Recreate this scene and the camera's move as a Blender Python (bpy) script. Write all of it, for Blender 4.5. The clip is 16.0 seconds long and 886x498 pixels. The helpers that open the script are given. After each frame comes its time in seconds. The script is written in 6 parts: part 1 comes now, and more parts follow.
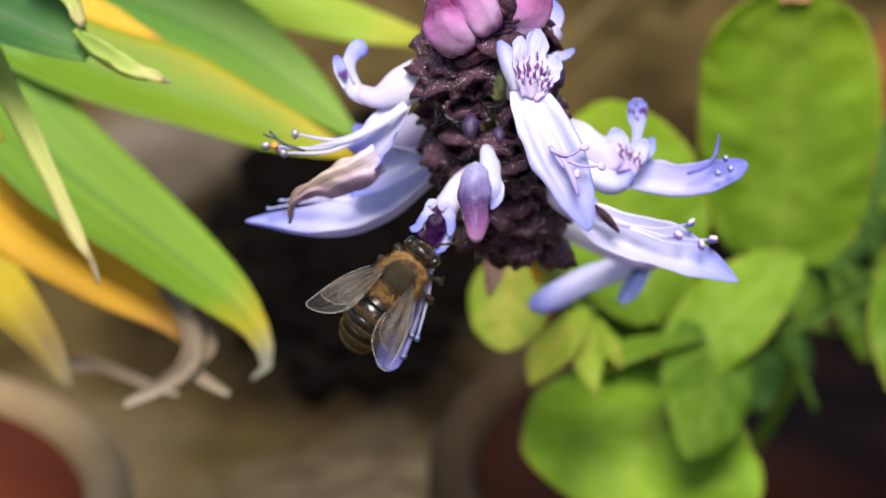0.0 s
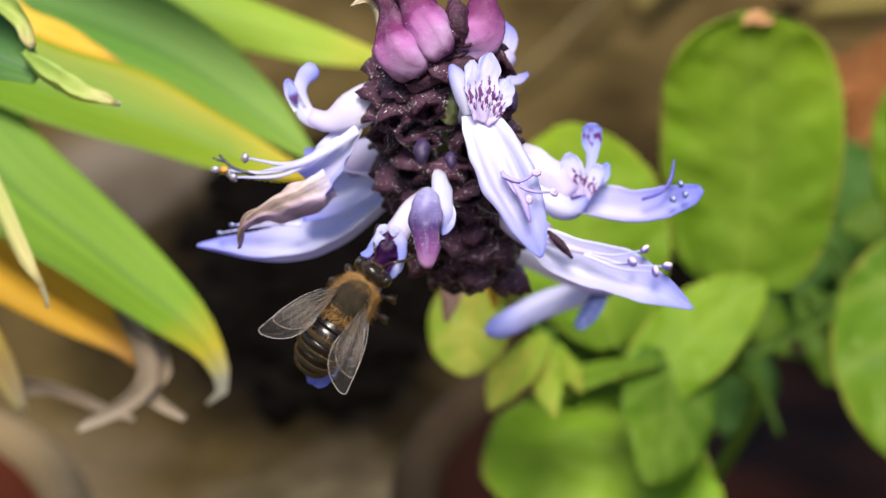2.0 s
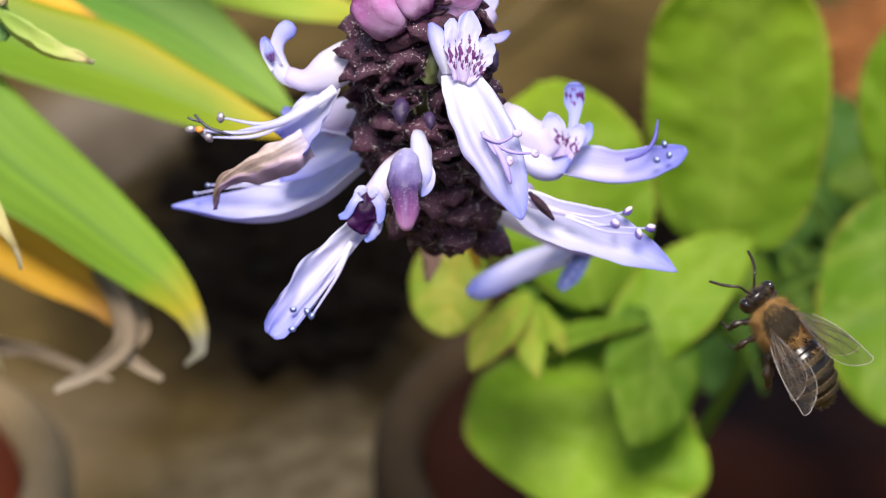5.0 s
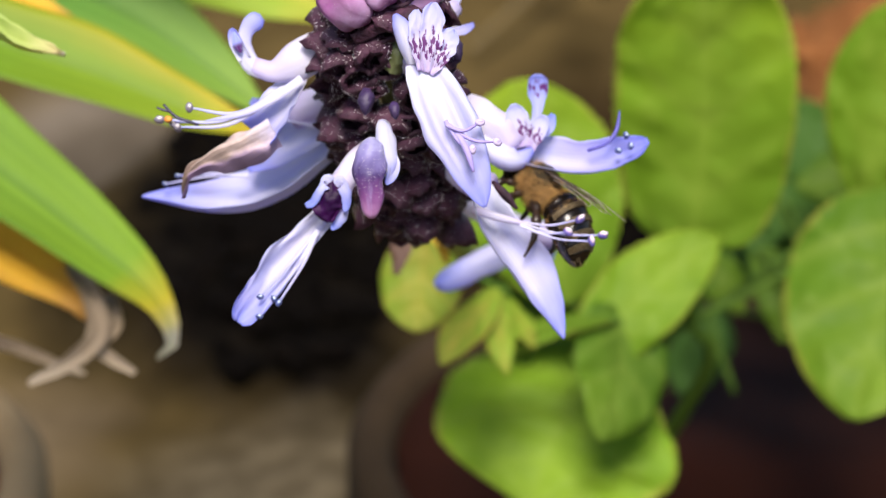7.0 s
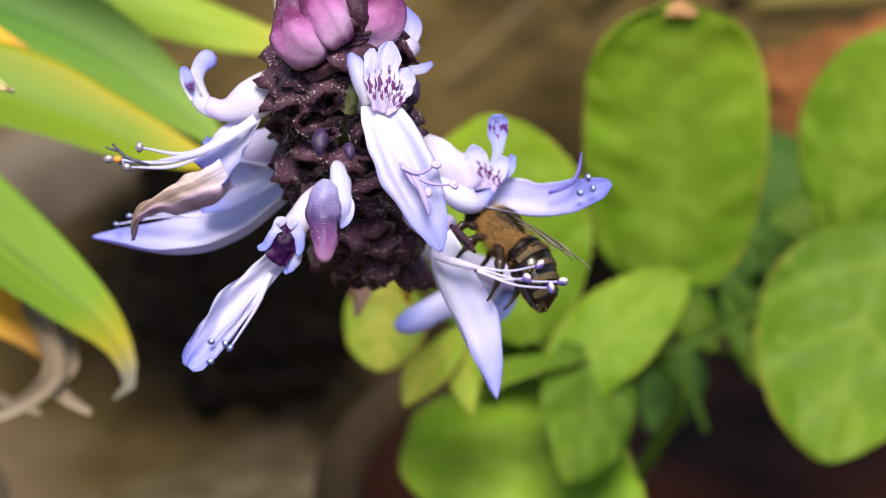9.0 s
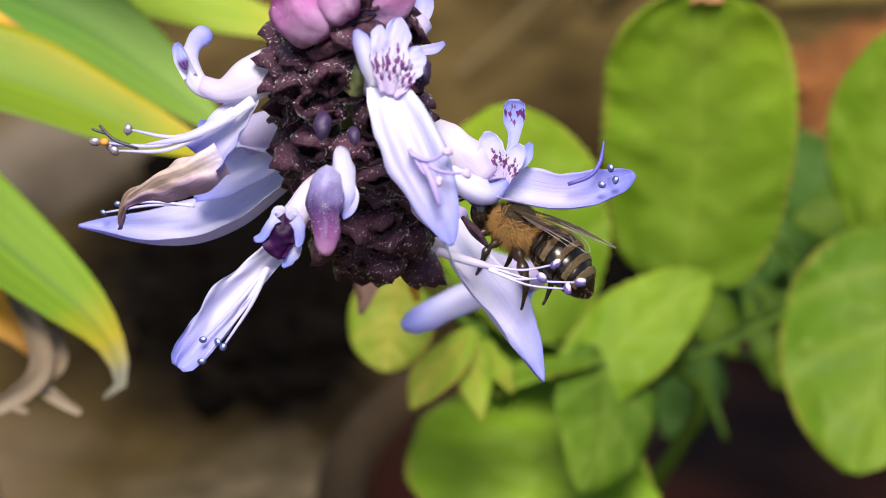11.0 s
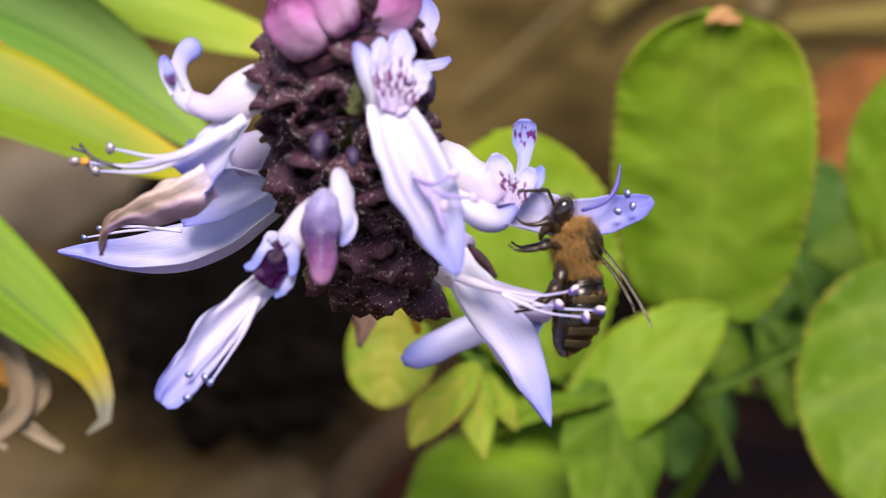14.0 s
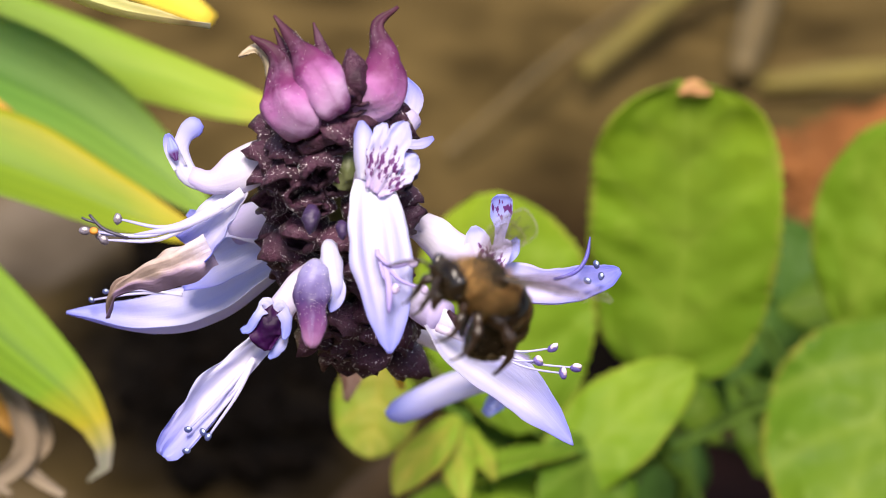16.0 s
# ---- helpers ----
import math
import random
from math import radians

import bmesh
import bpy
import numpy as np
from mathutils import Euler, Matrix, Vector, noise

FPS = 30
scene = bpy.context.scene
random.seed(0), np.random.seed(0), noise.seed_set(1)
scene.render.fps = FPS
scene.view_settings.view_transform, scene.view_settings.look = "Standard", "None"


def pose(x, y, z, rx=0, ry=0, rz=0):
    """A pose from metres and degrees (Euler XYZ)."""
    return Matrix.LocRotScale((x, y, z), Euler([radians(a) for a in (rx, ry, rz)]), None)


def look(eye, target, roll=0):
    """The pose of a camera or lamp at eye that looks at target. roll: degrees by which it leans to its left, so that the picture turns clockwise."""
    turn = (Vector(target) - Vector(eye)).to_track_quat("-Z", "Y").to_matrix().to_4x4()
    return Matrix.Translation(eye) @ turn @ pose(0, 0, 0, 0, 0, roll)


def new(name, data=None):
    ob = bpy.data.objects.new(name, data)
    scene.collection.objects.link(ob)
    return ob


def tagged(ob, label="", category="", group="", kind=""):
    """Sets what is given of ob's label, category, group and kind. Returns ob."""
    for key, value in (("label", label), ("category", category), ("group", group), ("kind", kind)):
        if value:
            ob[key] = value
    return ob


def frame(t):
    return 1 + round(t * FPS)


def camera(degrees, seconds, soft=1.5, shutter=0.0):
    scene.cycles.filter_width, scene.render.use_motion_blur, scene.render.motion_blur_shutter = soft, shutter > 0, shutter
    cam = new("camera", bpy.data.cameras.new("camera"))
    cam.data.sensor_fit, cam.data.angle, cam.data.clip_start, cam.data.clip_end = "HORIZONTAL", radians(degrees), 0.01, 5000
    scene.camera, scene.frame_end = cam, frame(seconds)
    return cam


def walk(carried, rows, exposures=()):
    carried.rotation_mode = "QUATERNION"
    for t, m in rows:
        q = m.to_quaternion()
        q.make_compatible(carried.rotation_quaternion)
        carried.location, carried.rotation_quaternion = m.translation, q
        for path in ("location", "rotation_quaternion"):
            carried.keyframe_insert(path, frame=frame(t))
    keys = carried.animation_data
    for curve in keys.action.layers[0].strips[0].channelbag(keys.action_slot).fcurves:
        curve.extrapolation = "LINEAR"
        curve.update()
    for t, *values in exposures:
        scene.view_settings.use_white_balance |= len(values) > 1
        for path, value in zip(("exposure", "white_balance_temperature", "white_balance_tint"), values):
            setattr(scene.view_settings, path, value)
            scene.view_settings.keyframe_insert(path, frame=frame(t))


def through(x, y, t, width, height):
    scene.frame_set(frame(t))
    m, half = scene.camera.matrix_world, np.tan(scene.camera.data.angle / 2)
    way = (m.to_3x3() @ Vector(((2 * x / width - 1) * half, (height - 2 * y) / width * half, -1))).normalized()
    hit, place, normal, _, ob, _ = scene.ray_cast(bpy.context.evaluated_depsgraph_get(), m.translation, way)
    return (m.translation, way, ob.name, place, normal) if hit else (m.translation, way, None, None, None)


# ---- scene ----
# Coordinates of the plants and the bee are millimetres in the spike's frame:
# x to the right of the lens's view, y away from it, z up; tipped with the downward view.
VIEW = Matrix.Translation((0, 0, 0.20)) @ pose(0, 0, 0, -25, 0, 0)
cam = camera(20, 16.0, soft=0.8)
cam.data.dof.use_dof = True
cam.data.dof.focus_distance = 0.237
cam.data.dof.aperture_fstop = 34.0
PATH = [
    (0, -4.4, -264.8, -2.9, 89.87, 0.13, 0.53),
    (0.5, -3.2, -264.1, -3.1, 90.35, 0.44, 0.60),
    (1, -1.9, -261.6, -1.0, 90.11, -0.09, 0.48),
    (1.5, -1.0, -262.8, -2.5, 90.34, 0.14, 0.62),
    (2, -1.8, -261.9, -2.1, 90.28, -0.06, 0.01),
    (2.5, -1.0, -259.9, -0.9, 89.91, -0.18, 0.09),
    (3, -0.7, -258.0, -1.6, 90.03, -0.02, 0.14),
    (3.5, 0.0, -257.9, -0.0, 90.00, 0.00, 0.00),
    (4, -0.5, -258.1, 0.1, 89.88, -0.26, 0.02),
    (4.5, -0.6, -259.1, 0.2, 89.44, -0.22, 0.22),
    (5, -1.1, -257.4, -1.0, 89.16, -0.10, -0.30),
    (7.5, 1.6, -262.0, -4.3, 89.67, -0.09, -0.73),
    (8, 2.5, -258.9, -3.4, 89.87, 0.27, -0.94),
    (8.5, 3.3, -257.7, -2.1, 90.08, -0.11, -1.07),
    (11, 3.8, -237.3, -2.2, 90.05, -1.15, -0.83),
    (11.5, 3.2, -234.7, -2.0, 90.36, -1.25, -0.77),
    (12, 3.5, -231.5, -2.1, 90.66, -1.27, -1.01),
    (12.5, 3.0, -229.3, -2.4, 90.40, -1.37, -0.89),
    (13, 3.2, -227.5, -2.2, 90.61, -1.20, -1.07),
    (13.5, 4.0, -225.8, -2.4, 90.74, -1.31, -1.03),
    (14, 3.5, -221.4, -2.3, 90.76, -1.54, -0.87),
    (14.5, 3.3, -223.3, -2.7, 91.03, -1.38, -0.89),
    (15, 2.5, -225.8, -2.3, 91.30, -1.63, -0.66),
    (15.5, 3.2, -231.2, -0.1, 91.22, -1.68, -0.63),
    (16, 3.7, -238.8, -0.3, 91.73, -2.05, -1.16),
]
walk(cam, [(t, VIEW @ pose(x / 1000, y / 1000, z / 1000, a, b, c)) for t, x, y, z, a, b, c in PATH],
     exposures=[(0, 0.58, 6550, 11), (8, 0.58, 6620, 12), (11, 0.55, 6700, 13), (13, 0.55, 6850, 15), (14.5, 0.56, 6950, 17), (16, 0.70, 6950, 16)])

# ---- light ----
SUN_UP, SUN_TURN = 56, 184
world = bpy.data.worlds.new("sky")
scene.world = world
world.use_nodes = True
wn = world.node_tree
sky = wn.nodes.new("ShaderNodeTexSky")
sky.sky_type, sky.sun_disc = "NISHITA", False
sky.sun_elevation, sky.sun_rotation = radians(SUN_UP), radians(SUN_TURN)
wn.links.new(sky.outputs[0], wn.nodes["Background"].inputs[0])
wn.nodes["Background"].inputs[1].default_value = 0.11
sun = new("sun", bpy.data.lights.new("sun", "SUN"))
sun.data.energy, sun.data.angle, sun.data.color = 5.0, radians(22), (1.0, 0.94, 0.85)
away = Vector((math.sin(radians(SUN_TURN)) * math.cos(radians(SUN_UP)),
               math.cos(radians(SUN_TURN)) * math.cos(radians(SUN_UP)), math.sin(radians(SUN_UP))))
sun.matrix_world = look(away * 3, (0, 0, 0))


# ---- materials ----
class Nodes:
    """A material's node tree, built line by line."""

    def __init__(self, name):
        self.mat = bpy.data.materials.new(name)
        self.mat.use_nodes = True
        self.tree = self.mat.node_tree
        self.tree.nodes.clear()
        self.out = self.add("ShaderNodeOutputMaterial")

    def add(self, kind):
        return self.tree.nodes.new(kind)

    def join(self, a, b):
        self.tree.links.new(a, b)

    def uv(self):
        sep = self.add("ShaderNodeSeparateXYZ")
        self.join(self.add("ShaderNodeTexCoord").outputs["UV"], sep.inputs[0])
        return sep.outputs[0], sep.outputs[1]

    def math(self, op, a, b=0.0, c=0.0):
        node = self.add("ShaderNodeMath")
        node.operation = op
        for i, value in enumerate((a, b, c)):
            if isinstance(value, (int, float)):
                node.inputs[i].default_value = value
            else:
                self.join(value, node.inputs[i])
        return node.outputs[0]

    def noise(self, scale, detail=4, rough=0.6, coords="Object", stretch=None):
        node = self.add("ShaderNodeTexNoise")
        node.inputs["Scale"].default_value = scale
        node.inputs["Detail"].default_value = detail
        node.inputs["Roughness"].default_value = rough
        src = self.add("ShaderNodeTexCoord").outputs[coords]
        if stretch:
            m = self.add("ShaderNodeMapping")
            m.inputs["Scale"].default_value = stretch
            self.join(src, m.inputs[0])
            src = m.outputs[0]
        self.join(src, node.inputs["Vector"])
        return node.outputs[0]

    def ramp(self, fac, stops):
        node = self.add("ShaderNodeValToRGB")
        e = node.color_ramp.elements
        while len(e) < len(stops):
            e.new(0.5)
        for el, (p, c) in zip(e, stops):
            el.position, el.color = p, (*c, 1) if len(c) == 3 else c
        self.join(fac, node.inputs[0])
        return node.outputs[0]

    def mix(self, fac, a, b, blend="MIX"):
        node = self.add("ShaderNodeMix")
        node.data_type, node.blend_type = "RGBA", blend
        for sock, value in ((node.inputs[0], fac), (node.inputs[6], a), (node.inputs[7], b)):
            if isinstance(value, (int, float)):
                sock.default_value = value
            elif isinstance(value, tuple):
                sock.default_value = (*value, 1)
            else:
                self.join(value, sock)
        return node.outputs[2]

    def bump(self, height, strength, dist):
        node = self.add("ShaderNodeBump")
        node.inputs["Strength"].default_value = strength
        node.inputs["Distance"].default_value = dist
        self.join(height, node.inputs["Height"])
        return node.outputs[0]

    def surface(self, colour, rough=0.5, bump=None, through=0.0, tint=None, metal=0.0, sheen=0.0, coat=0.0, spec=0.5):
        p = self.add("ShaderNodeBsdfPrincipled")
        for sock, value in ((p.inputs["Base Color"], colour), (p.inputs["Roughness"], rough)):
            if isinstance(value, (int, float)):
                sock.default_value = value
            elif isinstance(value, tuple):
                sock.default_value = (*value, 1)
            else:
                self.join(value, sock)
        p.inputs["Metallic"].default_value = metal
        p.inputs["Sheen Weight"].default_value = sheen
        p.inputs["Coat Weight"].default_value = coat
        p.inputs["Specular IOR Level"].default_value = spec
        if bump:
            self.join(bump, p.inputs["Normal"])
        last = p.outputs[0]
        if through:
            tr = self.add("ShaderNodeBsdfTranslucent")
            if tint is None:
                tint = colour
            if isinstance(tint, tuple):
                tr.inputs[0].default_value = (*tint, 1)
            else:
                self.join(tint, tr.inputs[0])
            if bump:
                self.join(bump, tr.inputs["Normal"])
            mx = self.add("ShaderNodeMixShader")
            mx.inputs[0].default_value = through
            self.join(last, mx.inputs[1])
            self.join(tr.outputs[0], mx.inputs[2])
            last = mx.outputs[0]
        self.join(last, self.out.inputs[0])
        return self.mat


def petal_material(name, base, middle, tip, spots=0.0, spot_colour=(0.13, 0.008, 0.15), through=0.42, reach=(0.02, 0.45, 0.95), groove=0.4, heart=0.38):
    n = Nodes(name)
    u, v = n.uv()
    along = n.math("ADD", v, n.math("MULTIPLY_ADD", n.noise(260, 3), 0.22, -0.11))
    col = n.ramp(along, [(reach[0], base), (reach[1], middle), (reach[2], tip)])
    out = n.math("ABSOLUTE", n.math("MULTIPLY_ADD", u, 2.0, -1.0))
    edge = n.math("MULTIPLY", n.math("POWER", out, 3.0), n.math("MULTIPLY", v, 0.75))
    col = n.mix(edge, col, tip)
    # two furrows beside the pale midrib, bluish with painted shade, and faint veins
    side = n.math("ADD", n.math("ABSOLUTE", n.math("SUBTRACT", out, 0.42)), n.math("MULTIPLY_ADD", n.noise(1, 2, 0.5, "UV", (9, 1.2, 1)), 0.2, -0.1))
    furrow = n.ramp(side, [(0.04, (1, 1, 1)), (0.30, (0, 0, 0))])
    col = n.mix(n.math("MULTIPLY", furrow, groove), col, n.mix(0.5, middle, tip))
    veins = n.noise(1, 3, 0.6, "UV", (26, 1.6, 1))
    col = n.mix(n.math("MULTIPLY", n.ramp(veins, [(0.52, (0, 0, 0)), (0.66, (1, 1, 1))]), 0.12), col, tip)
    blush = n.ramp(n.noise(190, 4), [(0.48, (0, 0, 0)), (0.72, (1, 1, 1))])
    col = n.mix(n.math("MULTIPLY", blush, 0.16), col, (0.60, 0.44, 0.74))
    if spots:
        s = n.noise(1, 2, 0.5, "UV", (6.0, 7.0, 1))
        zone = n.math("SUBTRACT", 1.06, n.math("MULTIPLY", n.math("ABSOLUTE", n.math("SUBTRACT", v, heart)), 1.2))
        on = n.ramp(n.math("MULTIPLY", s, n.math("MAXIMUM", zone, 0.0)), [(0.99 - spots, (0, 0, 0)), (1.05 - spots, (1, 1, 1))])
        col = n.mix(n.math("MULTIPLY", on, 0.94), col, spot_colour)
    b = n.bump(n.math("ADD", n.math("MULTIPLY", veins, 1.4), n.math("MULTIPLY", n.noise(2600, 3), 0.6)), 0.35, 0.00015)
    return n.surface(col, 0.48, b, through, spec=0.3)


def leaf_material(name, stops, rib, through=0.4, rough=0.5, patch=0.12, veins=0.0, mottle=None, edge=None, pucker=0.0, flank=None):
    n = Nodes(name)
    u, v = n.uv()
    large = n.noise(70, 4)
    along = n.math("ADD", v, n.math("MULTIPLY_ADD", large, patch * 2, -patch))
    col = n.ramp(along, stops)
    if mottle:
        col = n.mix(n.math("MULTIPLY", n.ramp(n.noise(34, 4), [(0.40, (0, 0, 0)), (0.62, (1, 1, 1))]), 0.9), col, mottle)
    across = n.math("ABSOLUTE", n.math("MULTIPLY_ADD", u, 2.0, -1.0))
    if pucker:
        fleck = n.ramp(n.noise(150, 4), [(0.56, (0, 0, 0)), (0.72, (1, 1, 1))])
        col = n.mix(n.math("MULTIPLY", fleck, 0.3), col, rib)
        glow = n.math("POWER", n.math("SUBTRACT", 1.0, across), 2.0)
        col = n.mix(n.math("MULTIPLY", glow, 0.28), col, rib)
    if edge:
        jag = n.math("ADD", across, n.math("MULTIPLY_ADD", n.noise(160, 3), 0.3, -0.15))
        col = n.mix(n.math("MULTIPLY", n.math("GREATER_THAN", jag, 0.95), 0.4), col, edge)
    if flank:
        one = n.ramp(n.math("ADD", u, n.math("MULTIPLY_ADD", large, 0.3, -0.15)), [(0.06, (1, 1, 1)), (0.34, (0, 0, 0))])
        col = n.mix(n.math("MULTIPLY", one, n.math("MULTIPLY", n.math("POWER", v, 2.0), 0.9)), col, flank)
    line = n.math("LESS_THAN", across, 0.035 if pucker else 0.07)
    col = n.mix(n.math("MULTIPLY", line, 0.12 if pucker else 0.5), col, rib)
    stripes = n.noise(26, 2, 0.5, "UV", (1.0, 0.03, 1))
    col = n.mix(n.math("MULTIPLY", stripes, 0.06 if pucker else 0.5), col, rib)
    if not pucker:
        streak = n.ramp(n.noise(1, 3, 0.5, "UV", (8, 0.6, 1)), [(0.48, (0, 0, 0)), (0.66, (1, 1, 1))])
        col = n.mix(n.math("MULTIPLY", streak, 0.3), col, rib)
    h = n.math("ADD", n.math("MULTIPLY", stripes, 1.0), n.noise(900, 4))
    if veins:
        w = n.add("ShaderNodeTexWave")
        w.wave_type, w.bands_direction = "BANDS", "Y"
        w.inputs["Scale"].default_value = 1.1
        w.inputs["Distortion"].default_value = 1.5
        c = n.add("ShaderNodeCombineXYZ")
        n.join(u, c.inputs[0])
        n.join(n.math("SUBTRACT", v, n.math("MULTIPLY", across, 0.32)), c.inputs[1])
        n.join(c.outputs[0], w.inputs[0])
        vein = n.math("POWER", w.outputs[1], 6.0)
        col = n.mix(n.math("MULTIPLY", vein, veins), col, rib)
        h = n.math("SUBTRACT", h, n.math("MULTIPLY", vein, 0.8))
    relief = n.bump(h, 0.3, 0.0003)
    if pucker:
        swell = n.add("ShaderNodeBump")
        swell.inputs["Strength"].default_value = pucker
        swell.inputs["Distance"].default_value = 0.010
        n.join(n.noise(75, 2), swell.inputs["Height"])
        n.join(relief, swell.inputs["Normal"])
        relief = swell.outputs[0]
    return n.surface(col, rough, relief, through, spec=0.1 if pucker else 0.2)


def plain(name, colour, second, scale, rough=0.6, bump=0.3, dist=0.0002, through=0.0, detail=5, **more):
    n = Nodes(name)
    a = n.ramp(n.noise(scale, detail), [(0.3, colour), (0.7, second)])
    fine = n.noise(scale * 7, 3)
    col = n.mix(n.math("MULTIPLY", fine, 0.25), a, tuple(c * 0.55 for c in colour))
    return n.surface(col, rough, n.bump(fine, bump, dist), through, **more)


def hair_material(name, dark, light, through=0.25):
    n = Nodes(name)
    each = n.add("ShaderNodeNewGeometry").outputs["Random Per Island"]
    return n.surface(n.ramp(each, [(0.0, dark), (0.55, tuple((a + b) / 2 for a, b in zip(dark, light))), (1.0, light)]), 0.55, None, through)


WHITE, LILAC, BLUE = (0.72, 0.71, 0.84), (0.53, 0.51, 0.80), (0.18, 0.22, 0.76)
petal = petal_material("lavender petal", WHITE, LILAC, BLUE, reach=(0.05, 0.55, 1.0))
petal_pale = petal_material("white lavender petal", (0.78, 0.77, 0.87), (0.66, 0.65, 0.86), (0.24, 0.27, 0.78), reach=(0.1, 0.64, 1.0))
petal_spot = petal_material("spotted upper petal", (0.66, 0.52, 0.80), (0.70, 0.66, 0.86), (0.46, 0.48, 0.84), spots=0.54)
petal_lobe = petal_material("pale blue petal lobe", (0.66, 0.64, 0.84), (0.50, 0.51, 0.83), (0.22, 0.28, 0.78))
petal_hood = petal_material("blue hood with purple flecks", (0.62, 0.60, 0.84), (0.48, 0.50, 0.83), (0.30, 0.34, 0.80), spots=0.47, heart=0.8)
throat_mat = plain("deep purple throat", (0.010, 0.0006, 0.020), (0.034, 0.002, 0.050), 600, 0.5, spec=0.15)
petal_throat = petal_material("dark throated petal", (0.10, 0.005, 0.13), (0.11, 0.006, 0.15), (0.38, 0.44, 0.93), reach=(0.1, 0.34, 0.52))
n = Nodes("withered brown and violet petal")
u, v = n.uv()
blotch = n.noise(420, 5, 0.7)
col = n.ramp(n.math("ADD", v, n.math("MULTIPLY_ADD", blotch, 0.5, -0.25)), [(0.0, (0.74, 0.68, 0.80)), (0.24, (0.66, 0.52, 0.50)), (0.55, (0.50, 0.38, 0.34)), (0.8, (0.16, 0.11, 0.09)), (1.0, (0.06, 0.045, 0.04))])
low = n.ramp(n.math("ADD", u, n.math("MULTIPLY_ADD", blotch, 0.6, -0.3)), [(0.16, (1, 1, 1)), (0.34, (0, 0, 0))])
col = n.mix(n.math("MULTIPLY", low, 0.7), col, (0.30, 0.20, 0.46))
col = n.mix(n.math("MULTIPLY", n.noise(1500, 3), 0.4), col, (0.20, 0.13, 0.10))
petal_old = n.surface(col, 0.6, n.bump(n.math("ADD", n.noise(900, 5), n.noise(1, 2, 0.5, "UV", (18, 1.2, 1))), 0.35, 0.0003), 0.25, spec=0.2)
tube_mat = petal_material("white corolla tube", (0.66, 0.58, 0.70), (0.76, 0.74, 0.83), (0.58, 0.50, 0.78))
n = Nodes("violet flower bud")
u, v = n.uv()
mist = n.noise(420, 4)
col = n.ramp(n.math("ADD", v, n.math("MULTIPLY_ADD", mist, 0.4, -0.2)), [(0.02, (0.40, 0.40, 0.60)), (0.24, (0.17, 0.14, 0.33)), (0.5, (0.045, 0.022, 0.105)), (0.74, (0.17, 0.055, 0.19)), (1.0, (0.42, 0.21, 0.40))])
col = n.mix(n.math("MULTIPLY", n.ramp(n.noise(1, 3, 0.6, "UV", (9, 2, 1)), [(0.5, (0, 0, 0)), (0.7, (1, 1, 1))]), 0.3), col, (0.30, 0.27, 0.48))
bud_mat = n.surface(col, 0.45, n.bump(n.noise(1400, 4), 0.4, 0.0002), 0.1, spec=0.3)
n = Nodes("pink violet bract")
u, v = n.uv()
col = n.ramp(n.math("ADD", v, n.math("MULTIPLY_ADD", n.noise(240, 4), 0.36, -0.18)), [(0.02, (0.18, 0.035, 0.13)), (0.13, (0.62, 0.40, 0.66)), (0.30, (0.54, 0.20, 0.50)), (0.44, (0.20, 0.035, 0.14)), (0.66, (0.055, 0.014, 0.032)), (1.0, (0.06, 0.025, 0.018))])
ridge = n.math("POWER", n.math("ABSOLUTE", n.math("SINE", n.math("MULTIPLY", u, 12.57))), 0.6)
col = n.mix(n.math("MULTIPLY", n.math("SUBTRACT", 1.0, ridge), 0.4), col, (0.12, 0.02, 0.08))
bloom = n.ramp(n.noise(330, 5, 0.7), [(0.48, (0, 0, 0)), (0.66, (1, 1, 1))])
col = n.mix(n.math("MULTIPLY", n.math("MULTIPLY", bloom, 0.6), n.math("SUBTRACT", 1.0, v)), col, (0.55, 0.36, 0.56))
col = n.mix(n.math("MULTIPLY", n.noise(900, 5), 0.4), col, (0.13, 0.025, 0.10))
bract_mat = n.surface(col, 0.58, n.bump(n.math("ADD", n.noise(1500, 4), n.math("ADD", ridge, n.math("MULTIPLY", bloom, 1.2))), 0.28, 0.0002), 0.3, spec=0.25)
bud_dark = plain("dark violet young bud", (0.014, 0.008, 0.026), (0.060, 0.034, 0.105), 500, 0.45, 0.5, 0.0002, spec=0.3)
calyx_mat = plain("dark purple downy calyx", (0.011, 0.0038, 0.009), (0.090, 0.032, 0.060), 420, 0.46, 1.0, 0.0003, through=0.1, spec=0.3)
petiole_mat = plain("green leaf stalk", (0.05, 0.10, 0.012), (0.08, 0.14, 0.02), 120, 0.7, spec=0.08)
stem_mat = plain("green purple stem", (0.16, 0.20, 0.05), (0.20, 0.12, 0.07), 160, 0.5)
hair_mat = plain("pale gland hair", (0.75, 0.68, 0.72), (0.85, 0.80, 0.80), 900, 0.35)
filament_mat = petal_material("lilac filament", (0.72, 0.71, 0.84), (0.62, 0.60, 0.82), (0.45, 0.45, 0.80), through=0.3)
filament_violet = petal_material("violet filament", (0.50, 0.43, 0.76), (0.44, 0.37, 0.74), (0.38, 0.30, 0.68), through=0.3)
anther_pink = plain("lilac anther", (0.44, 0.36, 0.66), (0.60, 0.50, 0.74), 1500, 0.45)
anther_mat = plain("violet anther", (0.045, 0.03, 0.20), (0.17, 0.13, 0.42), 1500, 0.35)
anther_cap = plain("pink white pollen face", (0.62, 0.44, 0.58), (0.80, 0.70, 0.76), 1800, 0.5)
anther_dark = plain("grey spent anther", (0.05, 0.04, 0.07), (0.30, 0.27, 0.33), 1800, 0.35)
